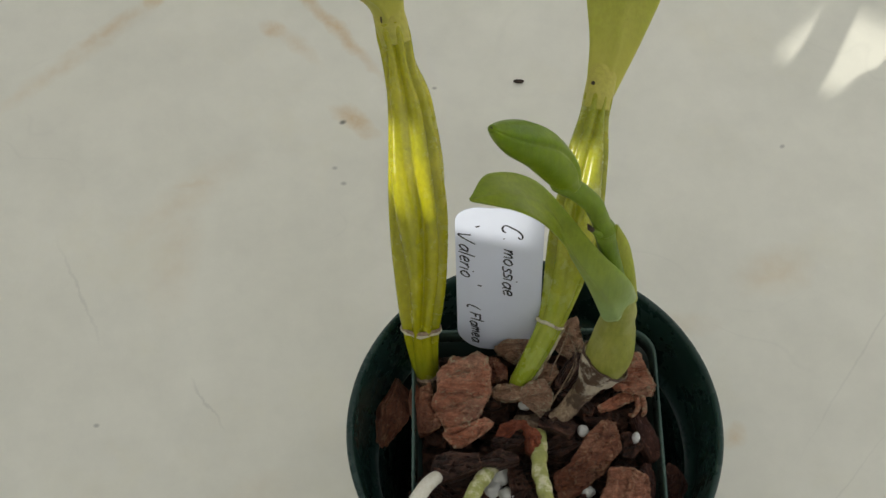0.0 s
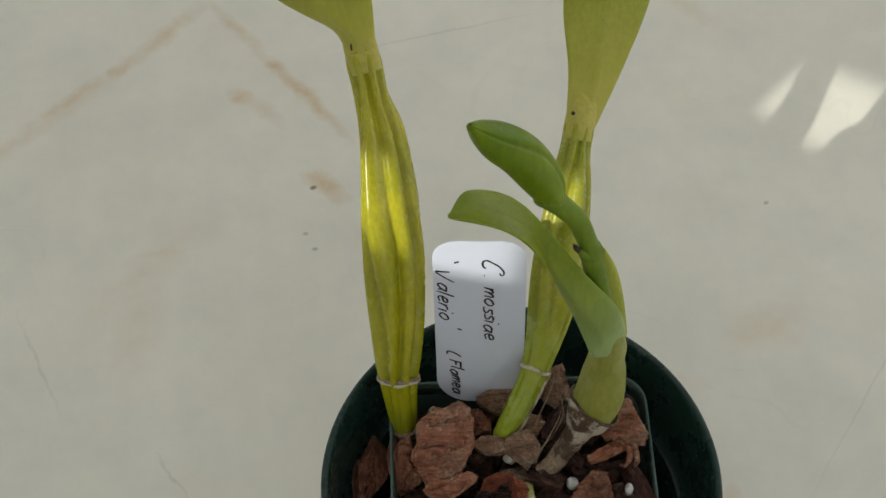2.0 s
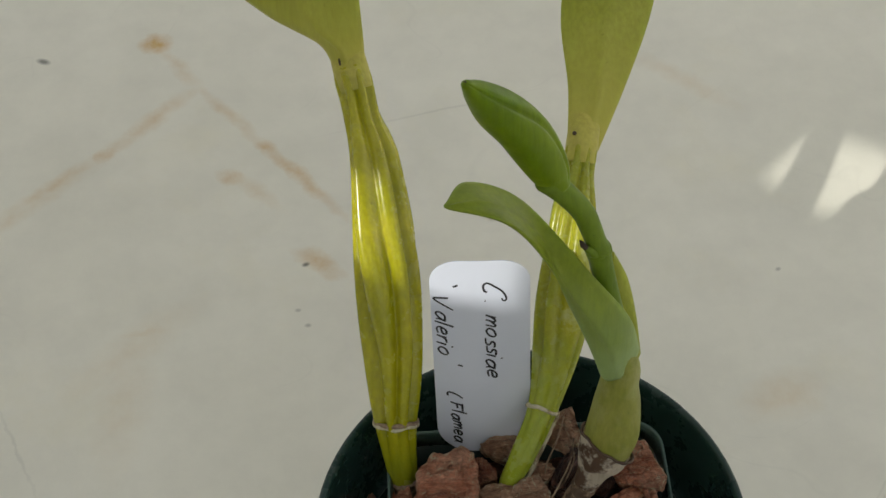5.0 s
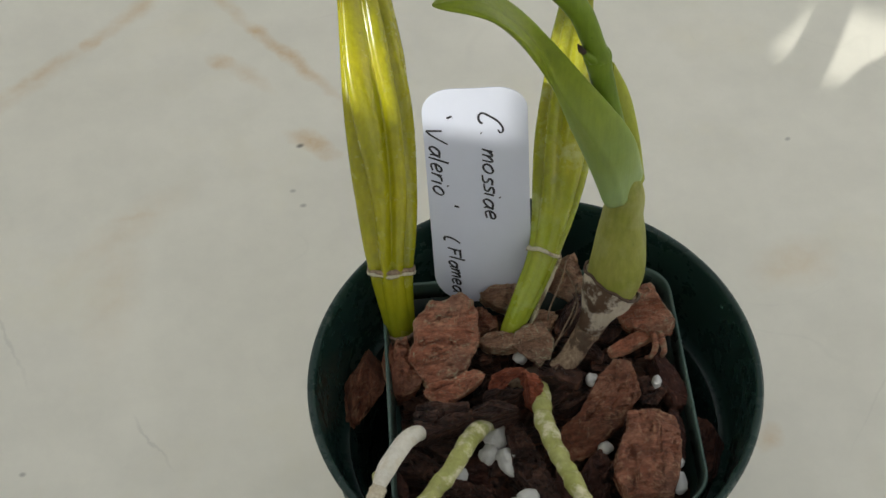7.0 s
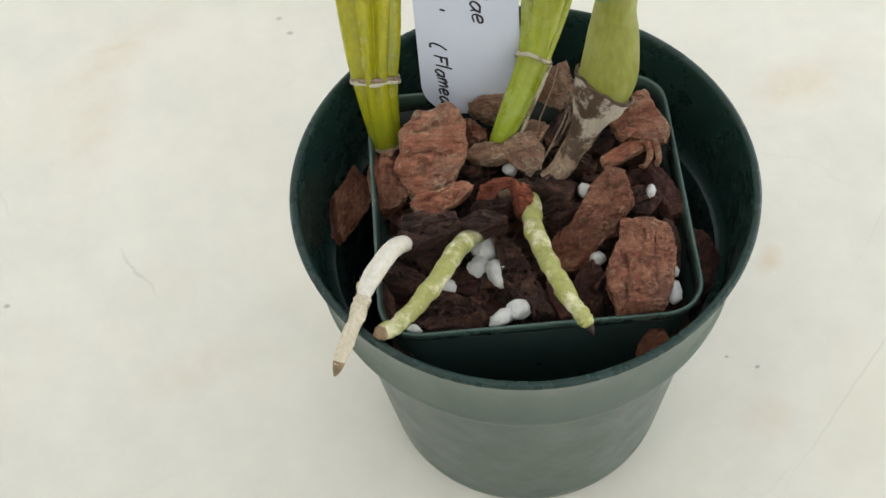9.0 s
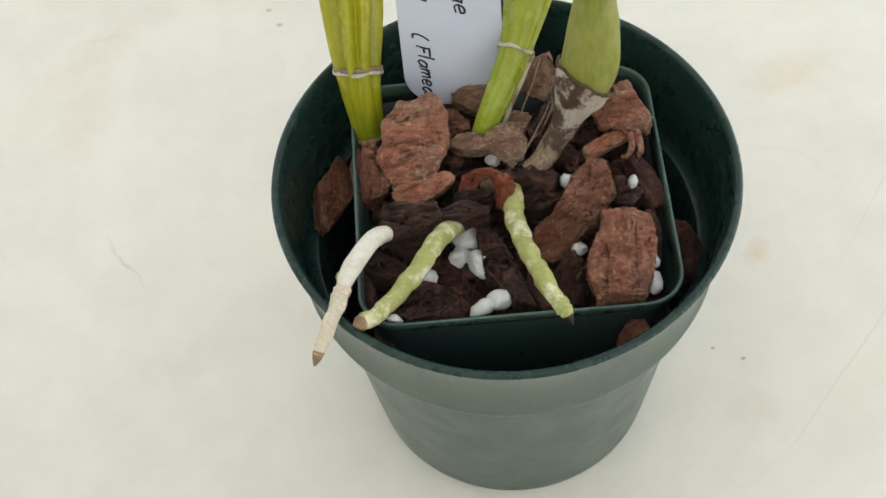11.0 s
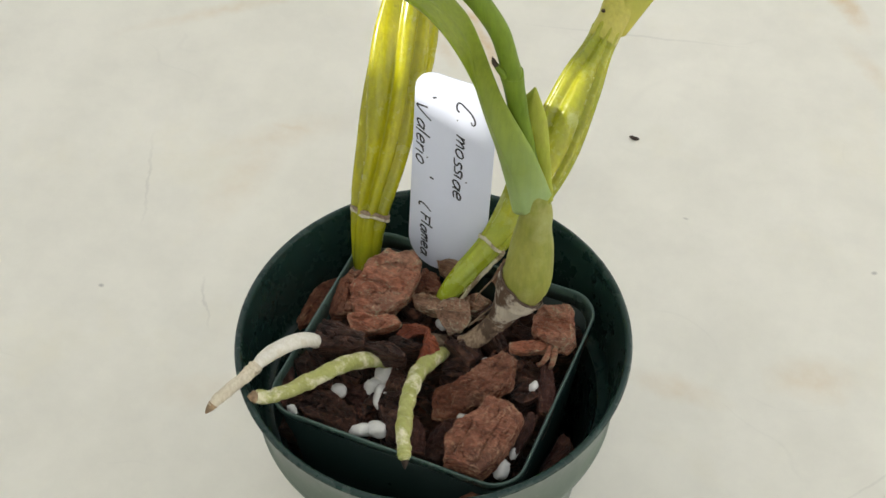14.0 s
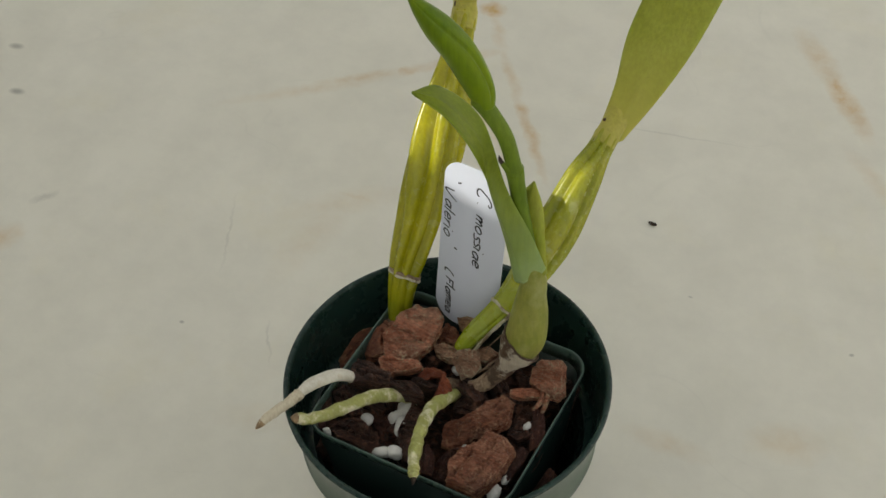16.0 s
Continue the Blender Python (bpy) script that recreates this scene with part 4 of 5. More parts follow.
    stem = part("flower_stem", bm, STEM, orchid, "curved green flower stem with a jointed node")
    bm = bmesh.new()
    scar_ring(bm, (0.0205, 0.0249, 0.2495), (-0.2, 0.1, 0.97), 0.0036, 0.0005, 4.0)
    part("node", bm, STEM, stem)
    bm = bmesh.new()
    tube(bm, [(0.0212, 0.0240, 0.2470, 0.0016), (0.0188, 0.0226, 0.2505, 0.0015), (0.0165, 0.0222, 0.2535, 0.0011), (0.0152, 0.0224, 0.2552, 0.0006)], 16, 12, knobbly(0.25, 6, 2.0))
    part("bract", bm, STEM, stem, "small shrivelled bract")
    bm = bmesh.new()
    tube(bm, [(0.0160, 0.0221, 0.2540, 0.0009), (0.0150, 0.0223, 0.2555, 0.0007), (0.0144, 0.0228, 0.2568, 0.0003)], 10, 10, knobbly(0.5, 6, 8.0))
    part("dried_tip", bm, DARK_SCAR, stem, "shrivelled dark brown tip")
    bud_rows = [(0.0075, 0.0255, 0.2775, 0.0036), (0.0048, 0.0268, 0.2835, 0.0056), (0.0008, 0.0262, 0.2930, 0.0066), (-0.0040, 0.0240, 0.3040, 0.0068),
                (-0.0104, 0.0205, 0.3150, 0.0061), (-0.0155, 0.0170, 0.3243, 0.0038), (-0.0190, 0.0145, 0.3305, 0.0012)]
    t, sd, wd = frames_along(spline(bud_rows, 60)[:, :3])[30]
    aim = np.array((0.45, -0.52, 0.72))
    seam = math.atan2(aim @ wd, aim @ sd)

    def keeled(u, a):
        d = (a - seam - 0.25 * math.sin(u * 5) + math.pi) % (2 * math.pi) - math.pi
        return 1 + 0.05 * math.cos(2 * (a - seam)) - (0.13 * math.exp(-(d / 0.10) ** 2) - 0.05 * math.exp(-((d - 0.3) / 0.2) ** 2)) * min(1, u / 0.15)

    bm = bmesh.new()
    tube(bm, bud_rows, 60, 96, keeled)
    bud = part("flower_bud", bm, BUD, stem, "fat closed green flower bud")
    bm = bmesh.new()
    bmesh.ops.create_icosphere(bm, subdivisions=2, radius=0.0008, matrix=pose(-0.0189, 0.0146, 0.3304))
    part("bud_tip", bm, DARK_SCAR, bud, "browned bud tip")

    # rhizome and torn fibres
    bm = bmesh.new()
    tube(bm, [(-0.0060, 0.0090, 0.1120, 0.0034), (0.0020, 0.0078, 0.1160, 0.0038), (0.0080, 0.0072, 0.1190, 0.0038), (0.0135, 0.0095, 0.1228, 0.0038), (0.0182, 0.0130, 0.1278, 0.0041), (0.0222, 0.0158, 0.1338, 0.0046)], 40, 20, knobbly(0.2, 12, 5.0))
    part("rhizome", bm, BROWN_SCALE, orchid, "creeping rhizome in streaky brown dry scales")
    for rows in ([(0.0085, 0.0140, 0.1225), (0.0130, 0.0195, 0.1265), (0.0175, 0.0265, 0.1290), (0.0195, 0.0340, 0.1320)], [(0.0080, 0.0150, 0.1225), (0.0150, 0.0210, 0.1250), (0.0190, 0.0280, 0.1270), (0.0190, 0.0320, 0.1300)],
                 [(0.0165, 0.0400, 0.1380), (0.0135, 0.0330, 0.1350), (0.0090, 0.0260, 0.1300), (0.0080, 0.0240, 0.1260)]):
        bm = bmesh.new()
        tube(bm, [(*p, 0.0003) for p in rows], 24, 6)
        part("dry_fibre", bm, BROWN_SCALE, orchid, "thin pale dry fibre")

    # aerial roots creeping over the pots' rims
    bm = bmesh.new()
    tube(bm, [(-0.0345, -0.0145, 0.1210, 0.0020), (-0.0372, -0.0168, 0.1262, 0.0023), (-0.0395, -0.0192, 0.1312, 0.0026), (-0.0422, -0.0225, 0.1352, 0.0029), (-0.0455, -0.0270, 0.1376, 0.0030), (-0.0505, -0.0345, 0.1383, 0.0030),
              (-0.0533, -0.0392, 0.1368, 0.0024), (-0.0542, -0.0412, 0.1361, 0.0018)], 80, 24, knobbly(0.07, 8, 1.0))
    root = part("aerial_root", bm, WHITE_ROOT, orchid, "dry white aerial root hanging over the rim")
    bm = bmesh.new()
    tube(bm, [(-0.0532, -0.0388, 0.1370, 0.0016), (-0.0541, -0.0410, 0.1362, 0.0026), (-0.0552, -0.0436, 0.1354, 0.0027), (-0.0575, -0.0490, 0.1345, 0.0023), (-0.0605, -0.0550, 0.1340, 0.0023), (-0.0632, -0.0605, 0.1318, 0.0017)], 70, 24, knobbly(0.22, 9, 5.0))
    part("root_end", bm, CREAM_ROOT, root, "shrivelled cream lower length")
    bm = bmesh.new()
    tube(bm, [(-0.0627, -0.0595, 0.1323, 0.0019), (-0.0636, -0.0612, 0.1312, 0.0014), (-0.0645, -0.0628, 0.1300, 0.0004)], 10, 14)
    part("root_tip", bm, ROOT_TIP, root, "withered brown tip")
    bm = bmesh.new()
    bmesh.ops.create_icosphere(bm, subdivisions=2, radius=0.0013, matrix=pose(-0.0548, -0.0368, 0.1365) @ Matrix.Diagonal((0.8, 1.6, 0.8, 1)))
    part("root_bud", bm, GREEN_ROOT, root, "tiny green side root")
    bm = bmesh.new()
    tube(bm, [(-0.0120, -0.0060, 0.1160, 0.0027), (-0.0175, -0.0130, 0.1225, 0.0030), (-0.0232, -0.0225, 0.1310, 0.0030), (-0.0270, -0.0305, 0.1345, 0.0028), (-0.0320, -0.0375, 0.1350, 0.0029), (-0.0385, -0.0440, 0.1330, 0.0028),
              (-0.0445, -0.0490, 0.1325, 0.0026), (-0.0490, -0.0518, 0.1335, 0.0025)], 110, 28, jointed(7, 0.24, 3.0))
    root = part("aerial_root", bm, GREEN_ROOT, orchid, "knobbly yellow-green aerial root")
    bm = bmesh.new()
    tube(bm, [(-0.0488, -0.0516, 0.1335, 0.0023), (-0.0503, -0.0524, 0.1340, 0.0019), (-0.0515, -0.0530, 0.1342, 0.0007)], 10, 14, knobbly(0.4, 9, 3.0))
    part("root_tip", bm, ROOT_TIP, root, "broken brown tip")
    bm = bmesh.new()
    tube(bm, [(0.0030, 0.0030, 0.1170, 0.0026), (0.0022, -0.0060, 0.1235, 0.0029), (0.0012, -0.0160, 0.1285, 0.0030), (0.0022, -0.0275, 0.1325, 0.0029), (0.0050, -0.0390, 0.1345, 0.0028), (0.0085, -0.0490, 0.1350, 0.0027),
              (0.0115, -0.0555, 0.1345, 0.0023), (0.0126, -0.0575, 0.1340, 0.0016)], 130, 28, jointed(11, 0.26, 7.0))
    root = part("aerial_root", bm, GREEN_ROOT, orchid, "knobbly pale green aerial root with white patches")
    bm = bmesh.new()
    tube(bm, [(0.0123, -0.0570, 0.1341, 0.0016), (0.0130, -0.0586, 0.1332, 0.0010), (0.0134, -0.0598, 0.1322, 0.0003)], 10, 12)
    part("root_tip", bm, DARK_SCAR, root, "shrivelled dark tip")


build_orchid()


# ---------------------------------------------------------------- the plant label
def build_tag():
    up = Vector((0.0, 0.18, 0.984)).normalized()
    right = Vector((0.996, -0.09, -0.01))
    right = (right - up * right.dot(up)).normalized()
    out = right.cross(up)
    m = Matrix((right, up, out)).transposed().to_4x4()
    m.translation = Vector((-0.0122, 0.0577, 0.2085)) - up * 0.0
    tag = new("plant_tag")
    tag.matrix_basis = m
    tagged(tag, "white plastic plant tag with black handwriting, stuck in the bark", "plant label")
    half, rad, foot, long = 0.0170, 0.0105, 0.0125, 0.0920

    def reach(y):
        """Half the plate's width at y below its rounded top and above its rounded foot."""
        if y > -rad * 0.92:
            return half - rad + rad * math.sqrt(max(0.0, 1 - (y / (rad * 0.92) + 1) ** 2))
        if y < foot - long:
            return half - foot + foot * math.sqrt(max(0.0, 1 - ((y - foot + long) / foot) ** 2))
        return half

    ends = [1 - math.cos(i * math.pi / 24) for i in range(13)]
    rows = [-rad * 0.92 * e for e in ends] + [-0.02 - 0.01 * i for i in range(6)] + [foot - long - foot * (1 - e) for e in reversed(ends)]
    bm = bmesh.new()
    sheets = []
    for lift in (0.0, -0.0004):
        grid = []
        for y in rows:
            w = reach(y)
            grid.append([bm.verts.new((w * u / 8, y, 0.0006 + lift - 0.0012 * (w * u / 8 / half) ** 2)) for u in range(-8, 9)])
        for p, q in zip(grid, grid[1:]):
            for i in range(16):
                bm.faces.new((p[i], p[i + 1], q[i + 1], q[i]))
        sheets.append(grid)
    t, u = sheets
    for k in range(len(rows) - 1):
        for i in (0, 16):
            bm.faces.new((t[k][i], t[k + 1][i], u[k + 1][i], u[k][i]))
    for k in (0, len(rows) - 1):
        for i in range(16):
            bm.faces.new((t[k][i], t[k][i + 1], u[k][i + 1], u[k][i]))
    part("tag_plate", bm, WHITE_TAG, None, smooth=False).parent = tag

    glyphs = {
        "m": (0.80, [[(0, 1.05), (0.02, 0.5), (0, 0)], [(0, 0.5), (0.15, 0.95), (0.28, 0.9), (0.3, 0)], [(0.3, 0.5), (0.45, 0.95), (0.58, 0.9), (0.62, 0)]]),
        "o": (0.68, [[(0.3, 1), (0.05, 0.75), (0, 0.3), (0.2, 0), (0.42, 0.25), (0.45, 0.75), (0.28, 1.02)]]),
        "s": (0.50, [[(0.42, 0.95), (0.15, 0.98), (0.08, 0.7), (0.32, 0.42), (0.28, 0.08), (-0.05, 0.02)]]),
        "i": (0.30, [[(0, 1), (0, 0.5), (0.02, 0)], [(0.0, 1.55), (0.03, 1.66)]]),
        "a": (0.68, [[(0.45, 0.9), (0.15, 0.92), (0, 0.4), (0.15, 0.03), (0.38, 0.35), (0.5, 1)], [(0.5, 1), (0.46, 0.4), (0.54, 0)]]),
        "e": (0.62, [[(0.03, 0.45), (0.38, 0.6), (0.36, 0.95), (0.12, 0.95), (0, 0.45), (0.14, 0.03), (0.46, 0.15)]]),
        "l": (0.32, [[(0, 1.9), (0, 0.9), (0.02, 0)]]),
        "r": (0.48, [[(0, 1), (0.02, 0.5), (0, 0)], [(0.01, 0.5), (0.14, 0.9), (0.36, 0.98)]]),
        "V": (0.80, [[(-0.35, 1.45), (-0.12, 0.35), (-0.05, 0.02), (0.06, 0.1), (0.2, 0.8), (0.35, 1.9)]]),
        "F": (0.72, [[(0, 1.5), (0.02, 0.8), (0, 0)], [(-0.1, 1.5), (0.6, 1.45)], [(0.02, 0.8), (0.42, 0.85)]]),
        "C": (1.00, [[(0.48, 0.17), (0.39, 0.05), (0.16, 0.0), (0.0, 0.07), (-0.03, 0.22), (0.13, 0.46), (0.39, 0.78), (0.71, 0.98), (0.94, 1.0), (1.0, 0.88), (0.84, 0.80)]]),
        ".": (0.50, [[(0, 0.02), (0.05, 0.12)]]),
        "'": (0.30, [[(0, 0.0), (0.02, 0.5)]]),
        "(": (0.50, [[(0.22, 0.0), (0.02, 0.0), (-0.08, 0.4), (-0.05, 1.1), (0.08, 1.7)]]),
    }

    def words(text, x, y, advance, height, turn, slant=0.42, pen=0.00037):
        """Handwriting down the tag, each letter drawn with pen strokes from (x, y) on."""
        bm = bmesh.new()
        u = 0.0
        for k, letter in enumerate(text):
            wide, strokes = glyphs.get(letter, (0.45, []))
            lift = 0.08 * math.sin(k * 2.3)
            for stroke in strokes:
                line = spline(stroke, 4 * len(stroke) if len(stroke) > 2 else 3)
                pts = np.array([((u + a) * advance + slant * b * height, (b + lift) * height) for a, b in line])
                tan = np.gradient(pts, axis=0)
                tan /= np.linalg.norm(tan, axis=1)[:, None] + 1e-9
                row = []
                for i, (p, d) in enumerate(zip(pts, tan)):
                    w = pen * (0.78 + 0.3 * math.sin(1.0 + 2.2 * i / len(pts)))
                    row.append([bm.verts.new((p[0] - d[1] * w * e, p[1] + d[0] * w * e, 0.0)) for e in (-1, 1)])
                for p, q in zip(row, row[1:]):
                    bm.faces.new((p[0], p[1], q[1], q[0]))
            u += wide
        bmesh.ops.recalc_face_normals(bm, faces=bm.faces[:])
        bm.transform(pose(x, y, 0, 0, 0, -90 + turn))
        for v in bm.verts:
            v.co.z = 0.00066 - 0.0012 * (v.co.x / half) ** 2
        part("handwriting", bm, INK, None, smooth=False).parent = tag

    words("C", 0.0011, -0.0099, 0.0079, 0.0077, 0.0, 0.0)
    words(".", 0.0015, -0.0174, 0.00204, 0.0030, 9.3, 0.42)
    words("mossiae", 0.0017, -0.0239, 0.00746, 0.0033, -0.2, 0.42)
    words("'", -0.0091, -0.0113, 0.00371, 0.0034, 0.7, -0.5)
    words("Valerio", -0.0158, -0.0168, 0.00690, 0.0034, 1.1, 0.42)
    words("'", -0.0085, -0.0477, 0.00380, 0.0034, 0.9, 0.35)
    words("(", -0.0126, -0.0616, 0.00730, 0.0031, 0.9, 0.45)
    words("Flamea", -0.0118, -0.0664, 0.00560, 0.0028, 3.0, 0.42)

build_tag()


# ---------------------------------------------------------------- loose pieces
chip(-0.0289, 0.0185, 0.1271, 23.8, 30.9, 12.0, 20, 5, 0, 'red', shape=((-3.2, 13.6), (0.5, 12.5), (6.1, 15.4), (10.3, 12.6), (11.9, 5.8), (11.6, -1.8), (8.8, -7.5), (6.6, -11.1), (-6.0, -15.4), (-8.8, -10.2), (-11.9, -5.0), (-9.2, 0.7), (-9.2, 7.6)))
chip(-0.0266, 0.0018, 0.1228, 21.1, 12.1, 8.0, 25, 0, 0, 'red', shape=((-8.4, 1.9), (-0.0, 4.1), (7.1, 6.0), (10.6, 3.7), (9.2, 1.3), (0.4, -4.1), (-2.7, -6.0), (-5.7, -5.6), (-10.6, -0.1)))
chip(-0.0424, 0.0143, 0.1193, 9.5, 20.9, 13.0, 10, 15, 0, 'brown', shape=((-3.7, 8.1), (0.3, 10.5), (2.1, 2.5), (4.8, -4.4), (3.7, -8.4), (-1.3, -10.5), (-4.8, -9.3), (-4.8, -2.6)))
chip(-0.0472, 0.0178, 0.1170, 16.6, 4.6, 9.0, 0, 20, 94, 'brown')
chip(-0.0580, 0.0208, 0.1000, 28.3, 12.3, 16.0, 10, 25, 77, 'brown')
chip(-0.0067, 0.0377, 0.1238, 14.9, 11.3, 8.0, 15, 0, 0, 'grey', shape=((-7.4, 1.1), (0.4, 5.3), (7.1, 5.7), (7.4, -0.1), (2.7, -5.7), (0.4, -5.3), (-5.3, -1.4)))
chip(-0.0090, 0.0182, 0.1243, 15.9, 7.4, 7.0, 10, 0, 0, 'grey', shape=((-8.0, 0.6), (-4.2, 3.7), (6.4, 3.2), (8.0, -0.5), (4.8, -3.2), (-1.0, -3.7), (-4.7, -2.7)))
chip(0.0016, 0.0150, 0.1251, 14.6, 15.7, 4.0, 25, 10, 0, 'grey', shape=((-5.9, 4.2), (-1.6, 7.1), (3.6, 7.8), (7.3, 1.6), (5.7, -4.7), (3.8, -5.6), (2.1, -7.8), (-2.2, -4.4), (-7.3, -0.3)))
chip(0.0168, 0.0400, 0.1268, 13.5, 18.5, 6.0, 35, 0, 0, 'grey', shape=((-4.7, 6.2), (4.2, 9.2), (6.7, -6.6), (1.8, -9.2), (-6.7, -3.2)))
chip(-0.0142, 0.0294, 0.1205, 10.5, 13.7, 9.0, 10, 0, 0, 'brown', shape=((-5.3, 6.8), (2.2, 5.8), (5.3, 1.3), (5.0, -4.0), (0.4, -4.9), (-3.5, -6.8)))
chip(0.0064, 0.0274, 0.1192, 10.3, 12.0, 12.0, 0, 10, 0, 'grey', shape=((-5.1, -1.7), (0.4, 6.0), (5.1, 5.1), (4.8, -1.0), (1.8, -4.9), (-2.8, -6.0)))
chip(0.0411, 0.0223, 0.1275, 19.1, 18.8, 8.0, 20, -10, 0, 'red', shape=((-9.6, 2.5), (-7.1, 7.1), (0.3, 9.4), (4.8, 9.2), (7.3, 0.9), (9.6, -5.4), (6.9, -9.4), (1.5, -8.4), (-7.5, -5.3)))
chip(0.0364, 0.0130, 0.1240, 21.3, 5.2, 5.0, 10, 0, 17, 'red')
chip(0.0210, -0.0116, 0.1228, 27.8, 28.6, 9.0, 22, -15, 0, 'brown', shape=((7.9, 14.3), (12.8, 12.7), (13.9, 2.6), (8.6, -2.1), (4.8, -6.0), (-7.6, -14.3), (-13.5, -14.0), (-13.9, -4.5), (-6.7, -0.0), (2.2, 10.6)))
chip(0.0328, -0.0326, 0.1262, 23.0, 30.3, 11.0, 12, 0, 0, 'brown', shape=((-3.6, 14.8), (1.5, 15.2), (11.3, 11.6), (11.5, 6.1), (8.6, -7.5), (4.7, -15.2), (-9.0, -15.1), (-11.5, -7.2), (-10.2, 0.0), (-5.8, 7.4)))
chip(-0.0090, 0.0014, 0.1260, 12.1, 7.8, 5.0, 30, 0, 0, 'orange', shape=((-6.1, -2.4), (-4.6, 1.9), (0.8, 3.9), (6.0, 3.1), (6.1, 1.1), (1.6, -0.3), (-2.1, -3.9)))
chip(-0.0010, -0.0038, 0.1255, 7.5, 12.4, 6.0, 15, 25, 0, 'orange', shape=((-3.8, 6.2), (-0.1, 4.8), (3.8, 2.5), (3.6, -2.4), (1.6, -6.2), (-1.4, -4.6), (-2.1, 0.7)))
chip(-0.0316, -0.0152, 0.1292, 20.2, 12.4, 13.0, 10, 0, 0, 'dark', shape=((-10.1, -0.9), (-8.4, 3.8), (-2.3, 6.2), (8.6, 4.7), (10.1, -0.7), (2.2, -3.7), (-6.0, -6.2), (-10.0, -5.5)))
chip(-0.0153, -0.0114, 0.1268, 18.2, 7.4, 11.0, 5, 0, 0, 'dark', shape=((-8.6, 0.2), (0.7, 3.7), (7.5, 1.8), (8.6, -1.4), (-0.8, -3.7), (-8.3, -3.1)))
chip(-0.0104, -0.0030, 0.1222, 14.5, 7.0, 11.0, 5, 0, 0, 'dark', shape=((-7.2, -0.6), (-5.6, 2.8), (5.1, 3.5), (7.2, 0.5), (3.9, -2.2), (-3.7, -3.5)))
chip(-0.0039, -0.0262, 0.1155, 16.1, 34.3, 12.0, 0, 8, 0, 'dark', shape=((-8.1, 13.3), (-2.9, 17.1), (2.5, 1.5), (6.7, -11.4), (8.1, -17.1), (1.5, -16.5), (-2.0, -11.8), (-7.1, -4.2)))
chip(-0.0279, -0.0362, 0.1129, 26.6, 12.4, 12.0, 8, 0, 0, 'dark', shape=((-13.3, -2.6), (-7.6, 3.7), (-2.2, 6.2), (7.9, 4.2), (13.3, -1.8), (11.5, -5.3), (-6.6, -6.2)))
chip(-0.0450, -0.0233, 0.1160, 12.9, 9.2, 12.0, 0, 0, 0, 'dark', shape=((-6.5, 3.1), (-0.5, 4.6), (6.5, -2.5), (5.0, -4.6), (-4.8, -0.7)))
chip(-0.0404, -0.0201, 0.1110, 21.3, 8.2, 11.0, 0, 0, -39, 'dark')
chip(0.0102, 0.0065, 0.1170, 17.3, 12.9, 12.0, 0, 10, -23, 'dark')
chip(0.0126, -0.0033, 0.1150, 16.9, 10.8, 12.0, 0, 0, 12, 'dark')
chip(0.0158, -0.0331, 0.1129, 9.6, 18.5, 12.0, 0, 10, 0, 'darkred', shape=((-4.8, 2.9), (2.1, 9.3), (4.8, 6.6), (4.1, -9.1), (-4.6, -9.3)))
chip(-0.0183, -0.0265, 0.1090, 19.2, 19.3, 11.0, 0, 0, 0, 'darkred', shape=((-9.6, 8.6), (-5.4, 9.6), (4.2, 0.5), (9.6, -4.4), (9.2, -7.8), (3.7, -9.6), (-2.6, -3.1), (-9.5, 0.9)))
chip(0.0386, -0.0042, 0.1170, 13.3, 11.1, 10.0, 10, 0, 23, 'dark')
chip(0.0459, -0.0014, 0.1180, 23.4, 7.0, 10.0, 0, 10, -68, 'darkred')
chip(0.0169, 0.0288, 0.1210, 19.0, 7.0, 10.0, 0, 0, 54, 'dark')
chip(0.0189, 0.0152, 0.1180, 18.3, 8.3, 11.0, 0, 0, -44, 'dark')
chip(0.0268, 0.0100, 0.1140, 13.3, 8.9, 10.0, 0, 0, 0, 'dark')
chip(0.0440, -0.0218, 0.1170, 19.1, 6.6, 10.0, 0, 10, 81, 'darkred')
chip(-0.0473, -0.0325, 0.1150, 16.5, 5.5, 10.0, 0, 0, -73, 'darkred')
chip(-0.0159, 0.0195, 0.1170, 9.5, 11.1, 10.0, 0, 0, 0, 'dark')
chip(0.0073, -0.0367, 0.1140, 16.2, 7.5, 11.0, 0, 0, -64, 'darkred')
chip(0.0574, -0.0190, 0.0977, 12.5, 23.7, 14.0, 0, -20, 0, 'darkred', shape=((0.5, 11.8), (4.3, 9.9), (6.3, 3.6), (1.7, -8.3), (-4.7, -11.8), (-6.3, -5.7), (-2.2, 5.3)))
chip(0.0352, -0.0511, 0.1040, 13.4, 8.7, 13.0, 0, -20, 17, 'brown')
granule(-0.0141, -0.0133, 0.1140, 8.5, 8.5)
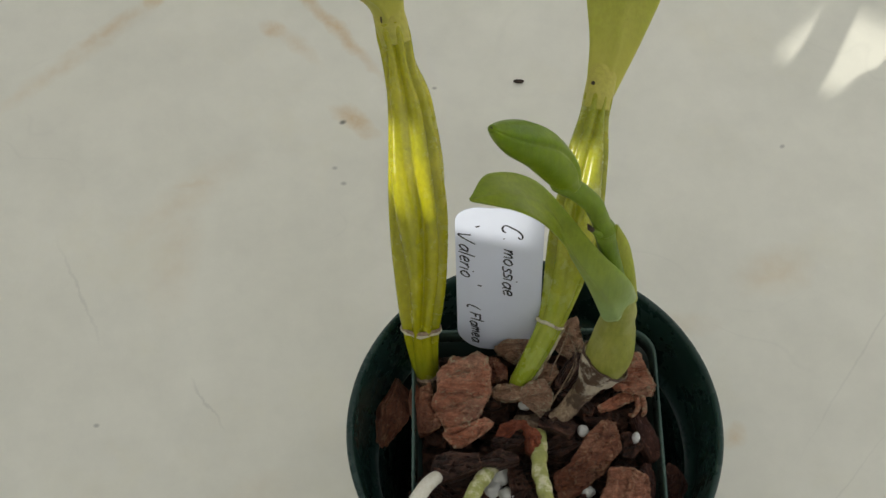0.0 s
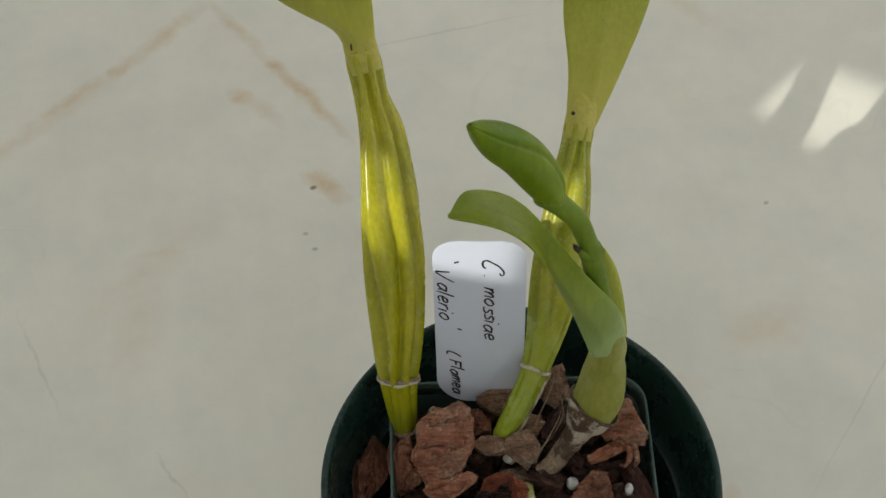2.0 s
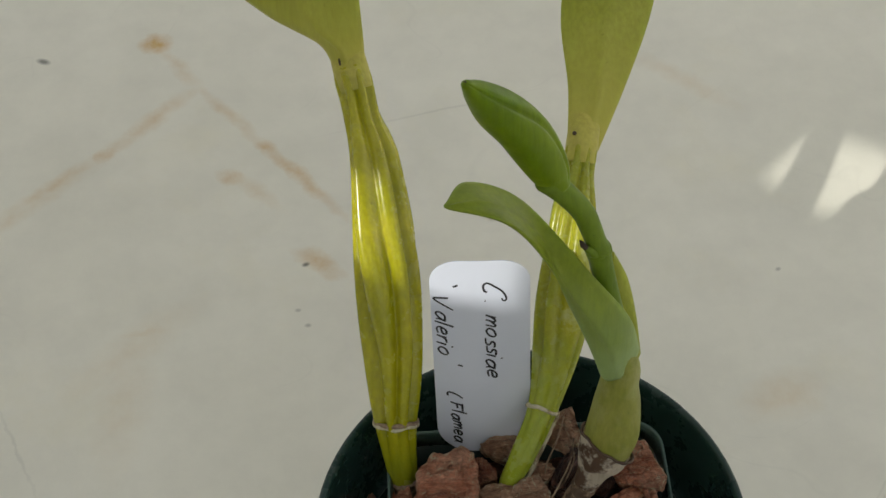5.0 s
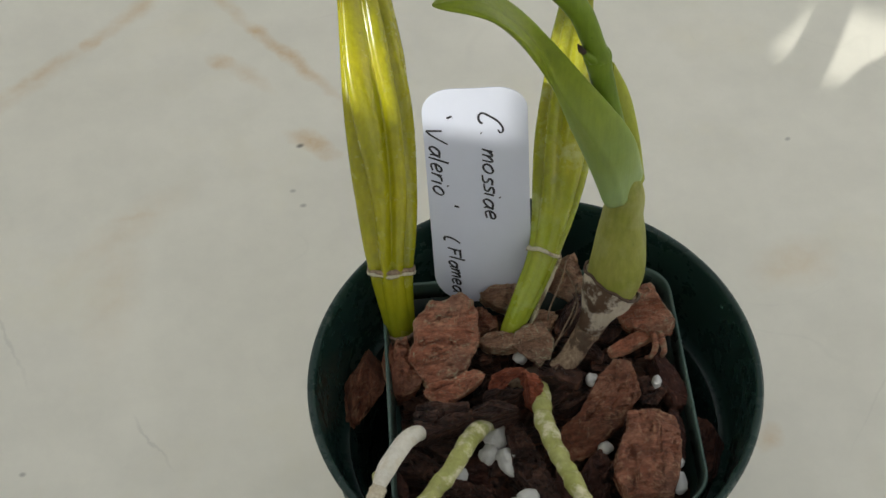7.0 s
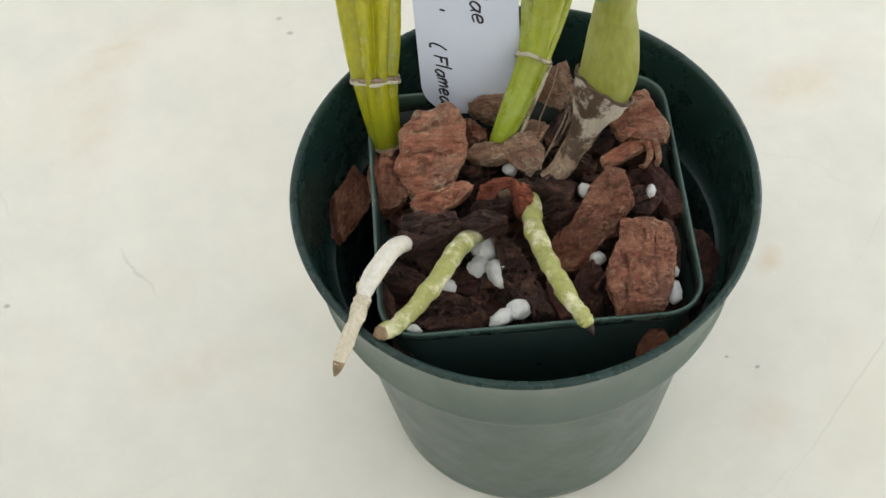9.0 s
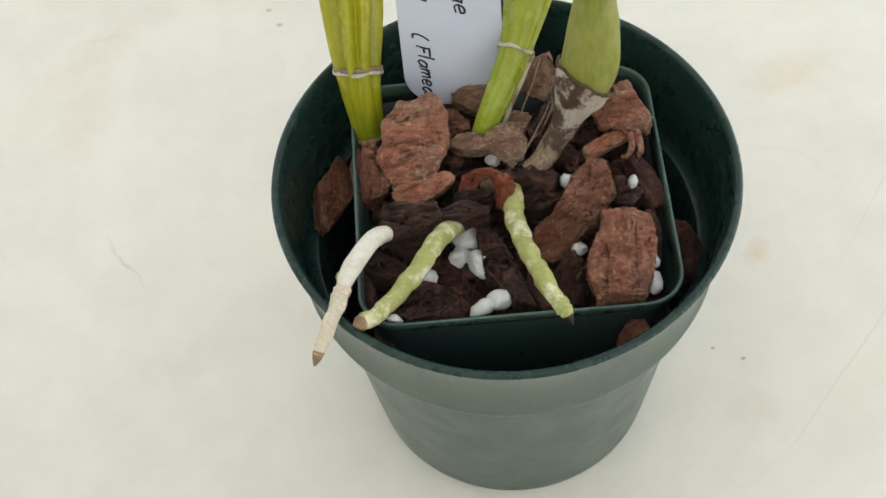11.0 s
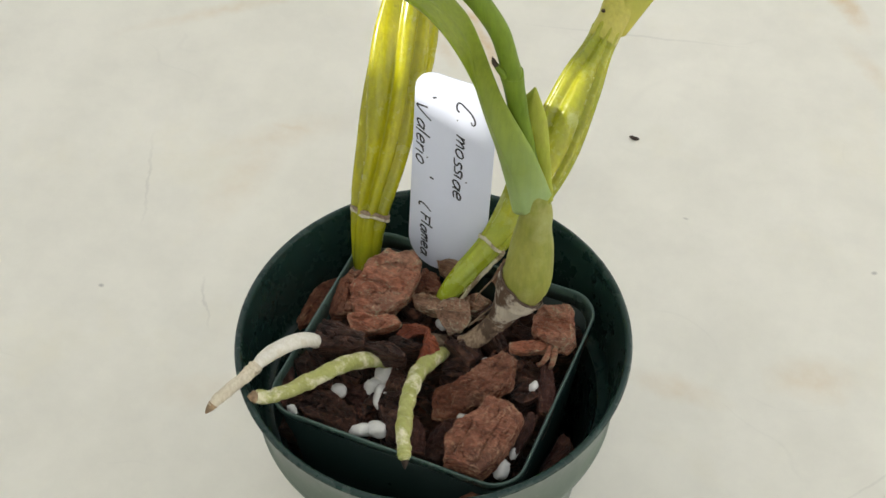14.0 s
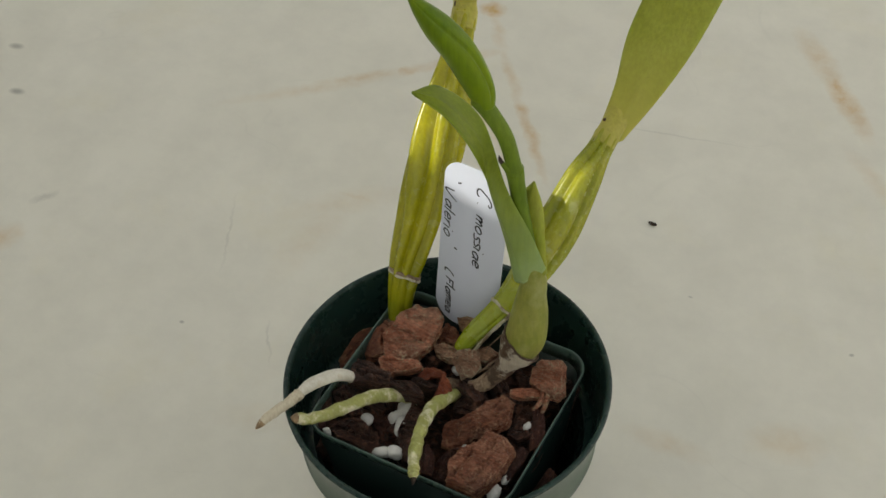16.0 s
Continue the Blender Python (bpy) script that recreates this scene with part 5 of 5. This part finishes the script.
granule(-0.0171, -0.0197, 0.1140, 6.9, 5.8)
granule(-0.0117, -0.0248, 0.1170, 6.0, 9.0)
granule(-0.0284, -0.0270, 0.1150, 5.8, 5.1)
granule(-0.0065, -0.0395, 0.1180, 7.8, 5.3)
granule(-0.0121, -0.0421, 0.1180, 8.1, 4.6)
granule(0.0205, 0.0023, 0.1190, 4.1, 4.1)
granule(0.0210, -0.0227, 0.1160, 5.1, 4.0)
granule(0.0419, -0.0388, 0.1170, 5.7, 6.8)
granule(0.0442, -0.0312, 0.1180, 2.9, 4.7)
granule(0.0415, -0.0023, 0.1210, 3.0, 4.1)
granule(-0.0397, -0.0436, 0.1190, 4.6, 2.5)
granule(-0.0026, 0.0150, 0.1180, 4.9, 3.8)


def build_litter():
    """Curled strip ends beside the red chunk, and the dry crumb on the table."""
    for rows in ([(0.0415, 0.0150, 0.1265, 0.0012), (0.0425, 0.0125, 0.1275, 0.0012), (0.0428, 0.0085, 0.1265, 0.0011), (0.0410, 0.0065, 0.1235, 0.0009), (0.0395, 0.0075, 0.1220, 0.0006)],
                 [(0.0435, 0.0150, 0.1265, 0.0013), (0.0450, 0.0120, 0.1275, 0.0012), (0.0455, 0.0075, 0.1255, 0.0011), (0.0448, 0.0065, 0.1225, 0.0008)]):
        bm = bmesh.new()
        tube(bm, rows, 30, 12, knobbly(0.25, 8, 4.0))
        ob = part("bark_shaving", bm, BARKS["red"], None)
        tagged(ob, "thin curled red-brown bark shaving", "bark shaving", "bark shavings")
    bm = bmesh.new()
    bmesh.ops.create_icosphere(bm, subdivisions=3, radius=1.0)
    for v in bm.verts:
        k = 1 + 0.35 * noise.noise(v.co * 2.0)
        v.co = Vector((v.co.x * 0.0028, v.co.y * 0.0012, (v.co.z + 0.8) * 0.0009)) * k
    ob = part("dry_crumb", bm, DARK_SCAR, None)
    ob.matrix_basis = pose(0.0125, 0.2570, 0.0, 0, 0, -8)
    tagged(ob, "tiny dark dry crumb lying on the table", "crumb")


build_litter()
